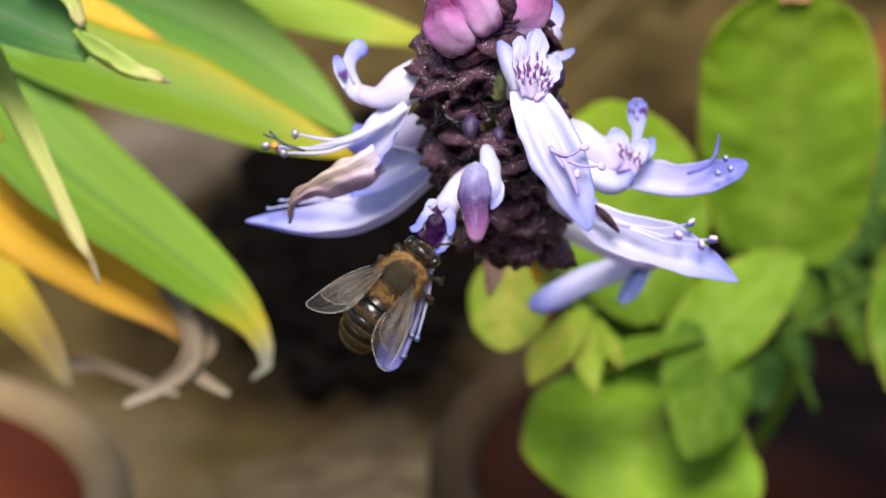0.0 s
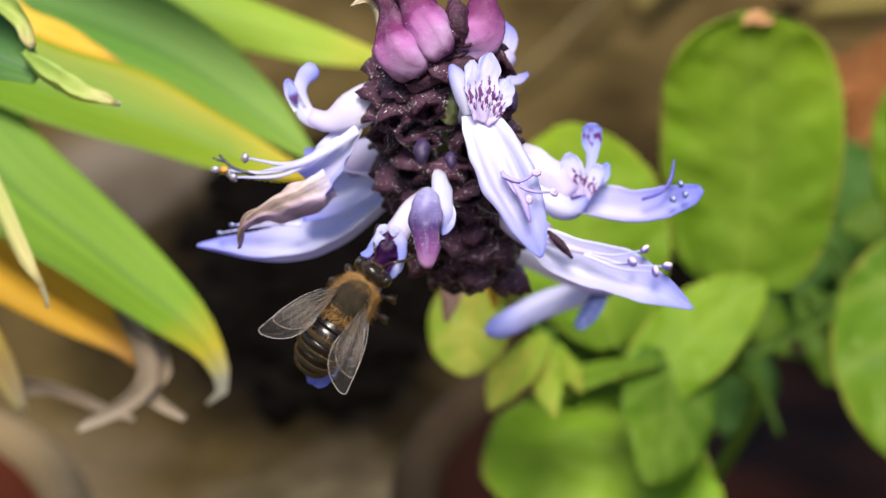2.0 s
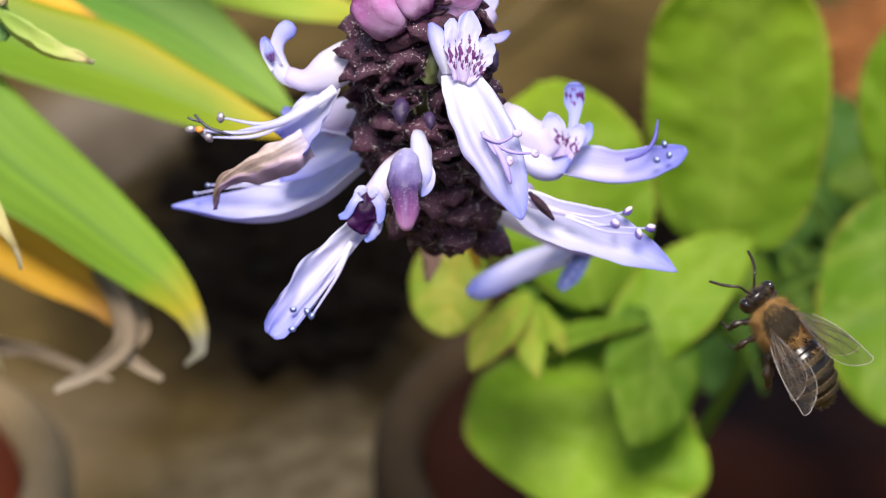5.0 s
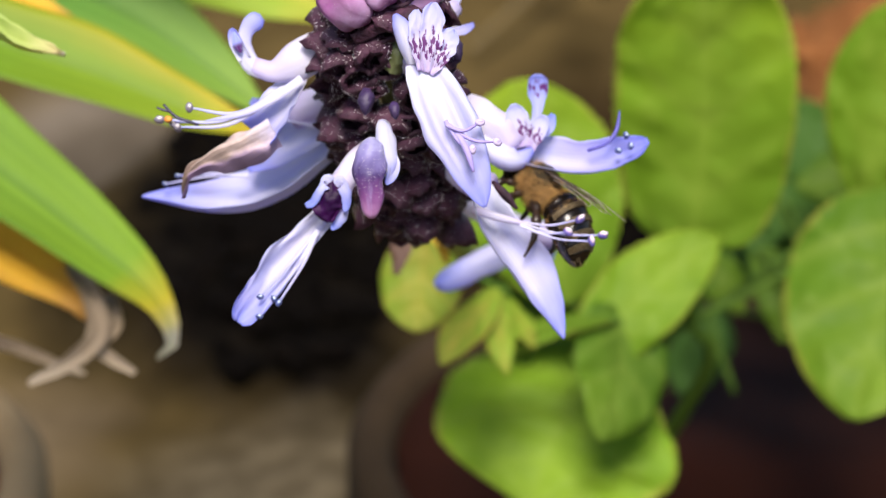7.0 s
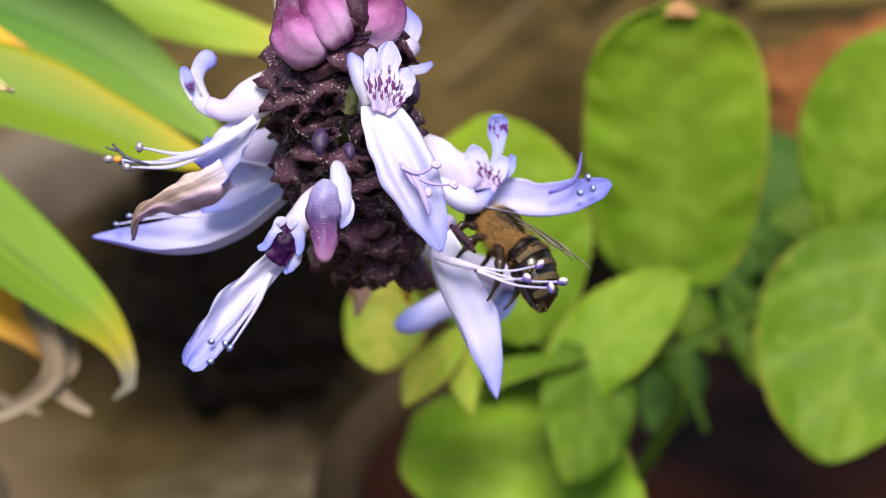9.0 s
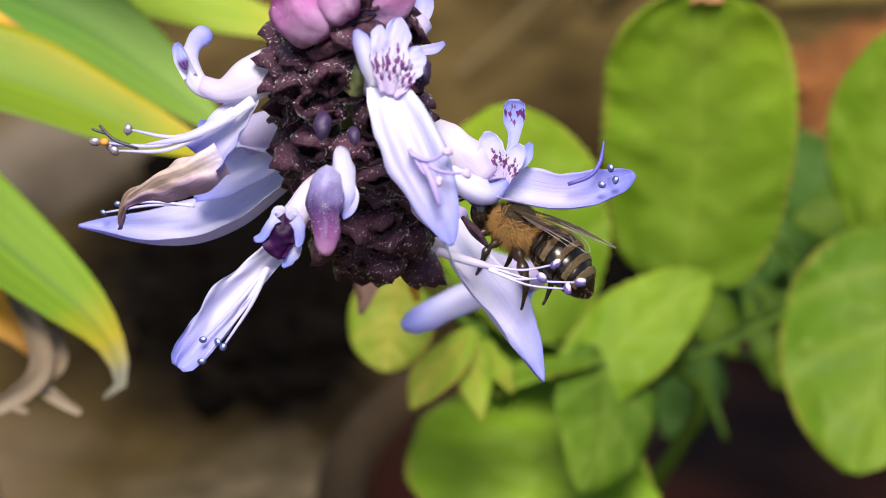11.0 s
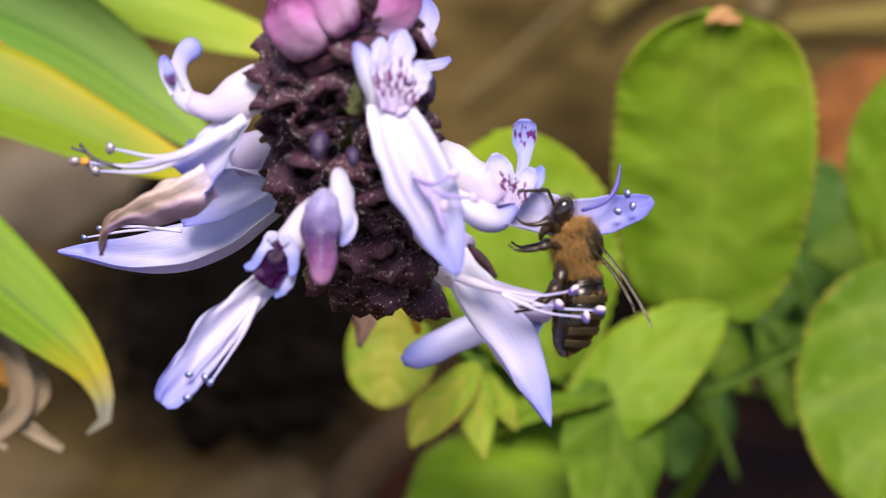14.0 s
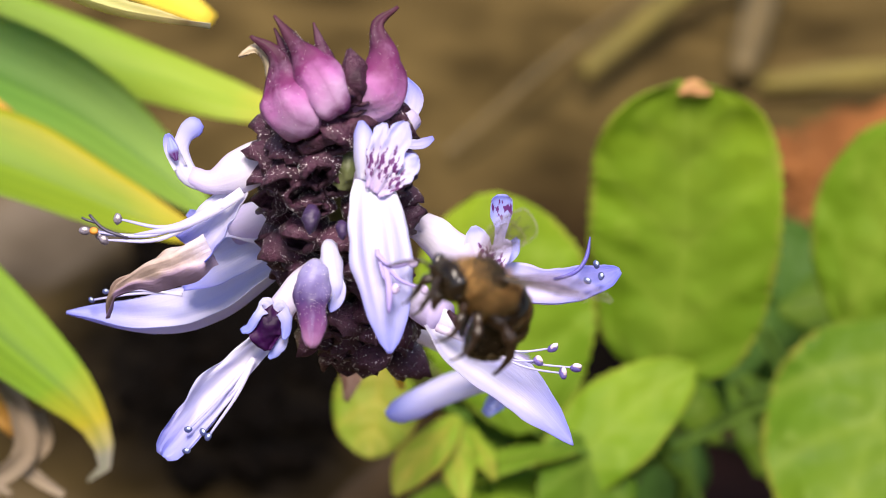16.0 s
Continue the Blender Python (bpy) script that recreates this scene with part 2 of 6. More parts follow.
# pale cap colour that paints the glints on the spent anthers
grey_glint = plain("pale grey anther glint", (0.50, 0.44, 0.46), (0.74, 0.70, 0.70), 1800, 0.3)
face_blue = plain("pale blue anther face", (0.40, 0.48, 0.66), (0.66, 0.72, 0.84), 1800, 0.25)
anther_ring = plain("slate blue anther", (0.02, 0.028, 0.12), (0.10, 0.13, 0.34), 1700, 0.3)
style_dark = plain("blackish style", (0.014, 0.012, 0.03), (0.05, 0.04, 0.08), 900, 0.4)
style_mat = plain("deep blue style", (0.05, 0.05, 0.28), (0.12, 0.10, 0.42), 700, 0.4)
pollen_mat = plain("orange pollen grain", (0.55, 0.16, 0.02), (0.70, 0.30, 0.04), 1500, 0.6)

YELLOW, DRY = (0.60, 0.47, 0.03), (0.34, 0.28, 0.26)
blade_green = leaf_material("green lance leaf", [(0.0, (0.10, 0.27, 0.034)), (0.5, (0.235, 0.40, 0.05)), (0.83, (0.28, 0.45, 0.034)), (0.895, YELLOW), (0.925, (0.50, 0.40, 0.16)), (0.945, DRY)], (0.05, 0.15, 0.012), patch=0.03)
blade_lime = leaf_material("yellowing lance leaf", [(0.0, (0.085, 0.20, 0.02)), (0.5, (0.165, 0.30, 0.02)), (0.85, (0.25, 0.34, 0.02)), (0.96, (0.48, 0.42, 0.02)), (1.0, (0.60, 0.36, 0.02))], (0.12, 0.22, 0.02), patch=0.08, flank=(0.62, 0.42, 0.02))
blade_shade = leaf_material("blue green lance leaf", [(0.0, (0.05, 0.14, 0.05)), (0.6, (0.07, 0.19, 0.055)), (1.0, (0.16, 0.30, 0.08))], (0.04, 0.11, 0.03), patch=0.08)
blade_deep = leaf_material("deep green lance leaf", [(0.0, (0.08, 0.21, 0.04)), (0.6, (0.155, 0.33, 0.06)), (1.0, (0.28, 0.42, 0.06))], (0.05, 0.15, 0.018), patch=0.08, edge=(0.40, 0.36, 0.10))
blade_orange = leaf_material("orange yellow dying leaf", [(0.0, (0.45, 0.45, 0.03)), (0.35, (0.88, 0.60, 0.06)), (0.9, (0.86, 0.52, 0.05)), (1.0, (0.45, 0.26, 0.08))], (0.55, 0.25, 0.02), patch=0.1)
blade_yellow = leaf_material("yellow leaf with dry end", [(0.0, (0.40, 0.50, 0.03)), (0.45, (0.74, 0.66, 0.05)), (0.78, (0.82, 0.62, 0.05)), (0.90, (0.42, 0.26, 0.14)), (1.0, DRY)], (0.55, 0.48, 0.05), patch=0.05, through=0.5)
blade_gold = leaf_material("bright yellow leaf", [(0.0, (0.60, 0.58, 0.05)), (0.5, (0.86, 0.72, 0.08)), (1.0, (0.90, 0.70, 0.10))], (0.70, 0.55, 0.05), patch=0.06, through=0.5)
blade_light = leaf_material("light green lance leaf", [(0.0, (0.15, 0.30, 0.03)), (0.6, (0.25, 0.40, 0.04)), (0.9, (0.34, 0.43, 0.04)), (1.0, (0.60, 0.46, 0.05))], (0.20, 0.34, 0.03), patch=0.08)
blade_curl = leaf_material("pale curled leaf edge", [(0.0, (0.24, 0.40, 0.06)), (0.6, (0.52, 0.60, 0.18)), (0.92, (0.68, 0.56, 0.30)), (0.96, (0.30, 0.18, 0.12)), (1.0, (0.68, 0.62, 0.54))], (0.32, 0.40, 0.10), patch=0.06)
dry_mat = leaf_material("dry brown leaf", [(0.0, (0.30, 0.22, 0.15)), (0.6, (0.26, 0.20, 0.14)), (1.0, (0.46, 0.38, 0.29))], (0.2, 0.15, 0.1), through=0.15, rough=0.7)
cream_dry = plain("cream dry petal", (0.58, 0.48, 0.33), (0.36, 0.27, 0.18), 300, 0.6, through=0.2)
bract_green = plain("green bract", (0.10, 0.13, 0.035), (0.06, 0.06, 0.03), 300, 0.55)
dry_brown = plain("dark withered leaf", (0.05, 0.022, 0.014), (0.10, 0.045, 0.026), 120, 0.7)
# copies of one leaf green, sunlit to shaded: the light is in the colour
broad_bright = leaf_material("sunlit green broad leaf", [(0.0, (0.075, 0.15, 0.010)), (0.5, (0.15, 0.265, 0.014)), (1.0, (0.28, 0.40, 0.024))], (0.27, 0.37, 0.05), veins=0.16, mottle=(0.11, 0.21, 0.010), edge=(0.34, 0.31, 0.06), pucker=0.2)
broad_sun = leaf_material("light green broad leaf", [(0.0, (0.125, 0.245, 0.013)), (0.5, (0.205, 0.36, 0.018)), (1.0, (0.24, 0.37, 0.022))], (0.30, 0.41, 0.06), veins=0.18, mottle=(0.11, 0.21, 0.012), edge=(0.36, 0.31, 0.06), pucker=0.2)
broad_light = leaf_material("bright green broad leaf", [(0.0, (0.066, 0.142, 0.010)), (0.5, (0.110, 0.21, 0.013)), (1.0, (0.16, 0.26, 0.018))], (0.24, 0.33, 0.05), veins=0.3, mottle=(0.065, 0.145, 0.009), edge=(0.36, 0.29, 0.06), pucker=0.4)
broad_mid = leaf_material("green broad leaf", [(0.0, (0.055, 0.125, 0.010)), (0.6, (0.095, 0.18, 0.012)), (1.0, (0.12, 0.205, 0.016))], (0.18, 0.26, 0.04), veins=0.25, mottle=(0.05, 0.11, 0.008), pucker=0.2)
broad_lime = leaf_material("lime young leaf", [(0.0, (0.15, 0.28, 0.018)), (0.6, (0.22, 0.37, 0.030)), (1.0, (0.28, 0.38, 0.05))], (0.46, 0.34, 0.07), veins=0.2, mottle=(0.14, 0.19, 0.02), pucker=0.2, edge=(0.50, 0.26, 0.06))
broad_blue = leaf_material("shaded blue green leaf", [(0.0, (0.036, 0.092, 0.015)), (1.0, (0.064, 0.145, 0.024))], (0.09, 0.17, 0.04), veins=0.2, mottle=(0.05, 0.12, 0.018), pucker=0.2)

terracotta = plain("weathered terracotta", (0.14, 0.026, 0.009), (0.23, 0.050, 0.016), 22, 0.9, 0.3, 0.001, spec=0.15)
# darkened clay and rim: the shade under the broad leaves is in their colour
shade_clay = plain("terracotta darkened with painted shade", (0.0126, 0.0026, 0.0008), (0.0264, 0.0057, 0.0018), 22, 0.9, 0.3, 0.001, spec=0.1)
shade_rim = plain("clay rim darkened with painted shade", (0.016, 0.010, 0.005), (0.038, 0.024, 0.012), 20, 0.9, 0.4, 0.001, spec=0.1)
# dark soil made blacker still: its colour also holds the shade on it
soil_mat = plain("near-black potting soil with painted shade", (0.0010, 0.0008, 0.0007), (0.0048, 0.0034, 0.0026), 34, 1.0, 0.8, 0.004, spec=0.03)


lime_mat = plain("lime crusted clay", (0.18, 0.125, 0.062), (0.29, 0.205, 0.108), 20, 0.9, 0.4, 0.001, spec=0.15)


def region(n, x, y, rx, ry, edge, seed):
    """1 within an uneven patch of the ground (mm), falling softly to 0 over its edge."""
    node = n.add("ShaderNodeMapping")
    node.inputs["Location"].default_value = (-x / rx, -y / ry, seed)
    node.inputs["Scale"].default_value = (1000 / rx, 1000 / ry, 0)
    n.join(n.add("ShaderNodeNewGeometry").outputs["Position"], node.inputs[0])
    flat = n.add("ShaderNodeVectorMath")
    flat.operation = "MULTIPLY"
    flat.inputs[1].default_value = (1, 1, 0)
    n.join(node.outputs[0], flat.inputs[0])
    far = n.add("ShaderNodeVectorMath")
    far.operation = "LENGTH"
    n.join(flat.outputs[0], far.inputs[0])
    tex = n.add("ShaderNodeTexNoise")
    tex.inputs["Scale"].default_value = 1.7
    tex.inputs["Detail"].default_value = 4
    n.join(node.outputs[0], tex.inputs["Vector"])
    d = n.math("ADD", far.outputs["Value"], n.math("MULTIPLY_ADD", tex.outputs[0], 0.7, -0.35))
    return n.ramp(d, [(max(0.0, 0.8 - edge), (1, 1, 1)), (min(1.0, 0.8 + edge), (0, 0, 0))])


n = Nodes("brown earth with shade-dark soil and pale gravel")
place = n.add("ShaderNodeNewGeometry").outputs["Position"]
grain = n.add("ShaderNodeTexNoise")
grain.inputs["Scale"].default_value = 26
grain.inputs["Detail"].default_value = 5
n.join(place, grain.inputs["Vector"])
lump = n.add("ShaderNodeTexNoise")
lump.inputs["Scale"].default_value = 110
lump.inputs["Detail"].default_value = 4
n.join(place, lump.inputs["Vector"])
col = n.ramp(grain.outputs[0], [(0.3, (0.030, 0.020, 0.007)), (0.7, (0.105, 0.072, 0.026))])
gravel = n.ramp(lump.outputs[0], [(0.35, (0.048, 0.037, 0.021)), (0.65, (0.095, 0.075, 0.046))])
# near-black soil colour: the shade behind the plants is painted in
shadowed = n.ramp(lump.outputs[0], [(0.35, (0.0009, 0.0007, 0.0006)), (0.7, (0.0065, 0.0050, 0.0036))])
pale = n.ramp(grain.outputs[0], [(0.3, (0.070, 0.055, 0.038)), (0.7, (0.135, 0.110, 0.083))])
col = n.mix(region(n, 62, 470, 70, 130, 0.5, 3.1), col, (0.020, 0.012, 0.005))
col = n.mix(region(n, -104, 500, 46, 60, 0.35, 7.7), col, pale)
col = n.mix(region(n, -36, 405, 88, 156, 0.34, 1.3), col, shadowed)
col = n.mix(region(n, 96, 400, 100, 100, 0.3, 4.2), col, shadowed)
col = n.mix(region(n, -114, 300, 48, 54, 0.4, 9.1), col, (0.120, 0.087, 0.050))
col = n.mix(region(n, -22, 276, 62, 52, 0.4, 5.5), col, gravel)
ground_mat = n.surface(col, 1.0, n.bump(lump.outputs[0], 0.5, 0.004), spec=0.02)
stalk_mat = plain("olive brown stalk", (0.095, 0.075, 0.010), (0.155, 0.120, 0.018), 22, 0.8)
red_earth = plain("red brown earth", (0.12, 0.044, 0.014), (0.28, 0.115, 0.038), 16, 1.0, 0.6, 0.004, spec=0.08)
straw_mat = plain("dry olive straw", (0.075, 0.052, 0.016), (0.12, 0.080, 0.024), 40, 0.7)


# ---- mesh builders ----
WORLD = {}


def root(name, at, label, category, group="", turn=VIEW):
    """An Empty at a thing's base; at: metres in the frame turn."""
    ob = new(name)
    ob.empty_display_size = 0.005
    WORLD[ob] = turn @ Matrix.Translation(at)
    ob.matrix_basis = WORLD[ob]
    return tagged(ob, label, category, group)


def part(name, bm, mat, parent, label="", origin=(0, 0, 0), turn=VIEW, kind=""):
    """Links bm (metres in the frame turn) as one mesh under parent, its own origin at origin."""
    o = Vector(origin)
    mesh = bpy.data.meshes.new(name)
    for v in bm.verts:
        v.co -= o
    for f in bm.faces:
        f.smooth = True
    bm.to_mesh(mesh)
    bm.free()
    for m in mat if isinstance(mat, (list, tuple)) else (mat,):
        mesh.materials.append(m)
    ob = new(name, mesh)
    WORLD[ob] = turn @ Matrix.Translation(o)
    if parent:
        ob.parent = parent
        ob.matrix_basis = WORLD[parent].inverted() @ WORLD[ob]
    else:
        ob.matrix_basis = WORLD[ob]
    return tagged(ob, label, "", "", kind)


def mm(points):
    return [Vector(p) / 1000 for p in points]


def along(points, s):
    """A point on the smooth curve through points, s from 0 to 1."""
    n = len(points) - 1
    i = min(int(s * n), n - 1)
    t = s * n - i
    p1, p2 = points[i], points[i + 1]
    p0 = points[i - 1] if i else p1 * 2 - p2
    p3 = points[i + 2] if i + 2 <= n else p2 * 2 - p1
    return 0.5 * (2 * p1 + (p2 - p0) * t + (2 * p0 - 5 * p1 + 4 * p2 - p3) * t * t + (3 * p1 - p0 - 3 * p2 + p3) * t ** 3)


def level(table, s):
    """A smooth value at s from a table of (place, value), without overshoot."""
    if s <= table[0][0]:
        return table[0][1]
    n = len(table) - 1
    cut = [(table[k + 1][1] - table[k][1]) / (table[k + 1][0] - table[k][0]) for k in range(n)]
    for k in range(n):
        (a, x), (b, y) = table[k], table[k + 1]
        if s <= b:
            p, q = (cut[k - 1] if k else cut[k]), (cut[k + 1] if k + 1 < n else cut[k])
            m0 = 2 * p * cut[k] / (p + cut[k]) if p * cut[k] > 0 else 0.0
            m1 = 2 * q * cut[k] / (q + cut[k]) if q * cut[k] > 0 else 0.0
            h = b - a
            u = (s - a) / h
            return x * (2 * u ** 3 - 3 * u * u + 1) + y * (3 * u * u - 2 * u ** 3) + h * (m0 * (u ** 3 - 2 * u * u + u) + m1 * (u ** 3 - u * u))
    return table[-1][1]


def even(points):
    """Points at even steps along the smooth curve through points."""
    fine = [along(points, k / 200) for k in range(201)]
    run = [0.0]
    for a, b in zip(fine, fine[1:]):
        run.append(run[-1] + (b - a).length)
    out, i = [], 0
    for k in range(61):
        want = run[-1] * k / 60
        while i < 199 and run[i + 1] < want:
            i += 1
        f = (want - run[i]) / max(run[i + 1] - run[i], 1e-12)
        out.append(fine[i].lerp(fine[i + 1], min(1.0, f)))
    return out


def blade(points, width, face, cup=0.0, thick=0.25, nu=12, nv=28, fold=0.0, ripple=0.0, teeth=0, bite=0.0, seed=0.0, twist=0.0, arc=0.0, flute=0.0, wave=0.0, quilt=0, bm=None, slot=0):
    """A petal or leaf: its midline (mm), half widths (mm) along it, the way it faces; cup curls its sides up, fold creases it, arc bends it into a boat (half angle), flute pleats it, wave makes its margins uneven, quilt swells it between that many side veins."""
    bm = bm or bmesh.new()
    uv = bm.loops.layers.uv.verify()
    pts, face = even(mm(points)), Vector(face).normalized()
    top, low = [], []
    for j in range(nv + 1):
        s = j / nv
        c = along(pts, s)
        t = (along(pts, min(1, s + 0.01)) - along(pts, max(0, s - 0.01))).normalized()
        f = Matrix.Rotation(radians(twist) * s, 3, t) @ face
        side = t.cross(f).normalized()
        up = side.cross(t).normalized()
        w = level(width, s) / 1000
        if teeth:
            w *= 1 + bite * (abs(math.sin(s * teeth * math.pi)) - 0.5) * min(1, 4 * (1 - s))
        rt, rl = [], []
        for i in range(nu + 1):
            u = -1 + 2 * i / nu
            lift = cup * w * (u * u - 0.3) + fold * w * (abs(u) - 0.4)
            if ripple:
                lift += ripple / 1000 * (noise.noise(Vector((u * 1.3 + seed, s * 3.2, seed * 3))) + 0.5 * noise.noise(Vector((u * 3 + seed, s * 8, seed)))) * (0.3 + abs(u))
            wide = u * w * (1 - 0.22 * min(1.0, abs(cup)) * u * u)
            if wave:
                wide *= 1 + wave * u * u * noise.noise(Vector((s * 7 + seed, 9 * (u > 0) + seed, 1.7)))
                lift += wave * w * abs(u) ** 3 * 1.3 * noise.noise(Vector((s * 5 + seed, 5 * (u > 0), seed + 8)))
            if arc:
                q = radians(arc) * u
                r = w / max(math.sin(radians(min(arc, 90))), 0.2)
                wide, lift = wide / max(abs(u * w), 1e-9) * abs(r * math.sin(q)) if u else 0.0, lift + r * (1 - math.cos(q)) - 0.4 * r
            if flute:
                lift += flute / 1000 * math.cos(u * 8.0) * math.sin(math.pi * min(1.0, s * 1.1)) * min(1.0, 2.2 * (1 - s))
            if quilt:
                lift += 0.014 * w * min(1.0, 3 * (1 - abs(u))) * min(1.0, 6 * abs(u)) * (abs(math.sin(math.pi * (quilt * s - 1.3 * abs(u)))) - 0.5) * (1 + 0.6 * noise.noise(Vector((u * 3, s * 9, seed))))
            p = c + side * wide + up * lift
            h = thick / 2000 * (1.02 - 0.75 * abs(u) ** 3)
            rt.append(bm.verts.new(p + up * h))
            rl.append(bm.verts.new(p - up * h))
        top.append(rt)
        low.append(rl)

    def quad(vs, us):
        try:
            f = bm.faces.new(vs)
        except ValueError:
            return
        f.material_index = slot
        for lp, q in zip(f.loops, us):
            lp[uv].uv = q

    for j in range(nv):
        for i in range(nu):
            q = [(i / nu, j / nv), ((i + 1) / nu, j / nv), ((i + 1) / nu, (j + 1) / nv), (i / nu, (j + 1) / nv)]
            quad([top[j][i], top[j][i + 1], top[j + 1][i + 1], top[j + 1][i]], q)
            quad([low[j + 1][i], low[j + 1][i + 1], low[j][i + 1], low[j][i]], [q[3], q[2], q[1], q[0]])
        for i, k in ((0, 0.0), (nu, 1.0)):
            vs = [top[j][i], top[j + 1][i], low[j + 1][i], low[j][i]]
            quad(vs if i == 0 else vs[::-1], [(k, j / nv), (k, (j + 1) / nv), (k, (j + 1) / nv), (k, j / nv)])
    for j in (0, nv):
        for i in range(nu):
            vs = [top[j][i + 1], top[j][i], low[j][i], low[j][i + 1]]
            quad(vs if j == 0 else vs[::-1], [(i / nu, j / nv)] * 4)
    return bm


def pipe(points, radii, sides=10, nv=16, flat=1.0, face=(0, -1, 0), bm=None, slot=0, capped=True, lump=0.0):
    """A tapering round or flattened tube along points (mm); radii: a table along it (mm)."""
    bm = bm or bmesh.new()
    uv = bm.loops.layers.uv.verify()
    pts, face = even(mm(points)), Vector(face).normalized()
    rings = []
    for j in range(nv + 1):
        s = j / nv
        c = along(pts, s)
        t = (along(pts, min(1, s + 0.01)) - along(pts, max(0, s - 0.01))).normalized()
        side = t.cross(face)
        side = side.normalized() if side.length > 1e-4 else t.orthogonal().normalized()
        up = side.cross(t)
        r = level(radii, s) / 1000
        rings.append([bm.verts.new(c + (side * math.cos(a) + up * math.sin(a) * flat) * r * (1 + lump * noise.noise(Vector((math.cos(a) * 1.6 + points[0][0], math.sin(a) * 1.6, s * 5 + points[0][2])))))
                      for a in (2 * math.pi * i / sides for i in range(sides))])
    for j in range(nv):
        for i in range(sides):
            k = (i + 1) % sides
            f = bm.faces.new([rings[j][k], rings[j][i], rings[j + 1][i], rings[j + 1][k]])
            f.material_index = slot
            for lp, q in zip(f.loops, ((i + 1, j), (i, j), (i, j + 1), (i + 1, j + 1))):
                lp[uv].uv = (q[0] / sides, q[1] / nv)
    if capped:
        for ring, v in ((rings[0], 0), (rings[-1][::-1], 1)):
            f = bm.faces.new(ring)
            f.material_index = slot
            for lp in f.loops:
                lp[uv].uv = (0.5, v)
    return bm


def ball(at, size, bm=None, slot=0, turn=None, fine=2, rough=0.0):
    """A rounded lump: centre and half sizes in mm, optionally turned and roughened."""
    bm = bm or bmesh.new()
    bm.loops.layers.uv.verify()
    before = len(bm.verts)
    made = bmesh.ops.create_icosphere(bm, subdivisions=fine, radius=1.0)["verts"]
    m = turn.to_3x3() if turn else Matrix.Identity(3)
    for v in made:
        p = v.co.copy()
        if rough:
            p *= 1 + rough * noise.noise(p * 2.3 + Vector(at))
        v.co = (m @ Vector((p.x * size[0], p.y * size[1], p.z * size[2])) + Vector(at)) / 1000
        for f in v.link_faces:
            f.material_index = slot
    return bm


# ---- the flower spike ----
BASE = (48, 250, -78)
spike = root("flower_spike", Vector(BASE) / 1000, "dark purple flower spike with drooping lavender flowers on a bent stem", "flower")
AXIS = [(1.2, 11, -1.5), (-0.6, 4, 4), (-2.0, -3, 12), (-1.8, -9, 20)]
part("stem", pipe([BASE, (36, 226, -58), (22, 190, -26), (11, 130, -10), (3.8, 50, -3.6), (0.6, 12, 0), (-0.6, 4, 4), (-2.0, -3, 13), (-2.2, -8, 19)],
                  [(0, 2.2), (0.6, 1.7), (1, 1.0)], 12, 40), stem_mat, spike, "green and purple bent stem")


def calyx_mesh(seed):
    """A downy two-lipped cup with a broad upper lobe and blunt teeth, opening along +y."""
    rnd = random.Random(seed)
    bm = bmesh.new()
    uv = bm.loops.layers.uv.verify()
    n, rings = 18, []
    skew, lobe = rnd.uniform(-0.25, 0.25), rnd.uniform(0.55, 0.9)
    for inner in (0, 1):
        for j in range(7):
            s = (j / 6) if not inner else 1 - j / 6
            ring = []
            for i in range(n):
                a = 2 * math.pi * i / n
                rim = 0.86 + 0.55 * lobe * max(0.0, math.sin(a + skew)) ** 2 + 0.14 * abs(math.sin(2.5 * a + 0.6)) + 0.08 * rnd.uniform(-1, 1)
                r = (0.85 + 1.5 * s ** 0.6 - 0.9 * s ** 4) * (1 + 0.045 * rnd.uniform(-1, 1)) - 0.42 * inner * (0.4 + 0.6 * (1 - s) + 0.5 * s)
                y = 2.9 * s * (1 + (rim - 1) * s * s)
                z = r * math.sin(a) * 0.80 + (0.5 * s - 0.8 * s ** 3) * max(0.0, math.sin(a))
                dent = 0.26 * noise.noise(Vector((math.cos(a) * 2 + seed * 3.1, math.sin(a) * 2, s * 3)))
                ring.append(bm.verts.new(Vector((r * math.cos(a) * 1.12 + dent, y - 0.2 * inner * (1 - s), z + dent)) / 1000))
            rings.append(ring)
    for j in range(len(rings) - 1):
        for i in range(n):
            k = (i + 1) % n
            f = bm.faces.new([rings[j][k], rings[j][i], rings[j + 1][i], rings[j + 1][k]])
            f.smooth = True
            for lp in f.loops:
                lp[uv].uv = (i / n, (j % 7) / 6)
    bm.faces.new(rings[0])
    mesh = bpy.data.meshes.new("calyx")
    bm.to_mesh(mesh)
    bm.free()
    mesh.materials.append(calyx_mat)
    return mesh


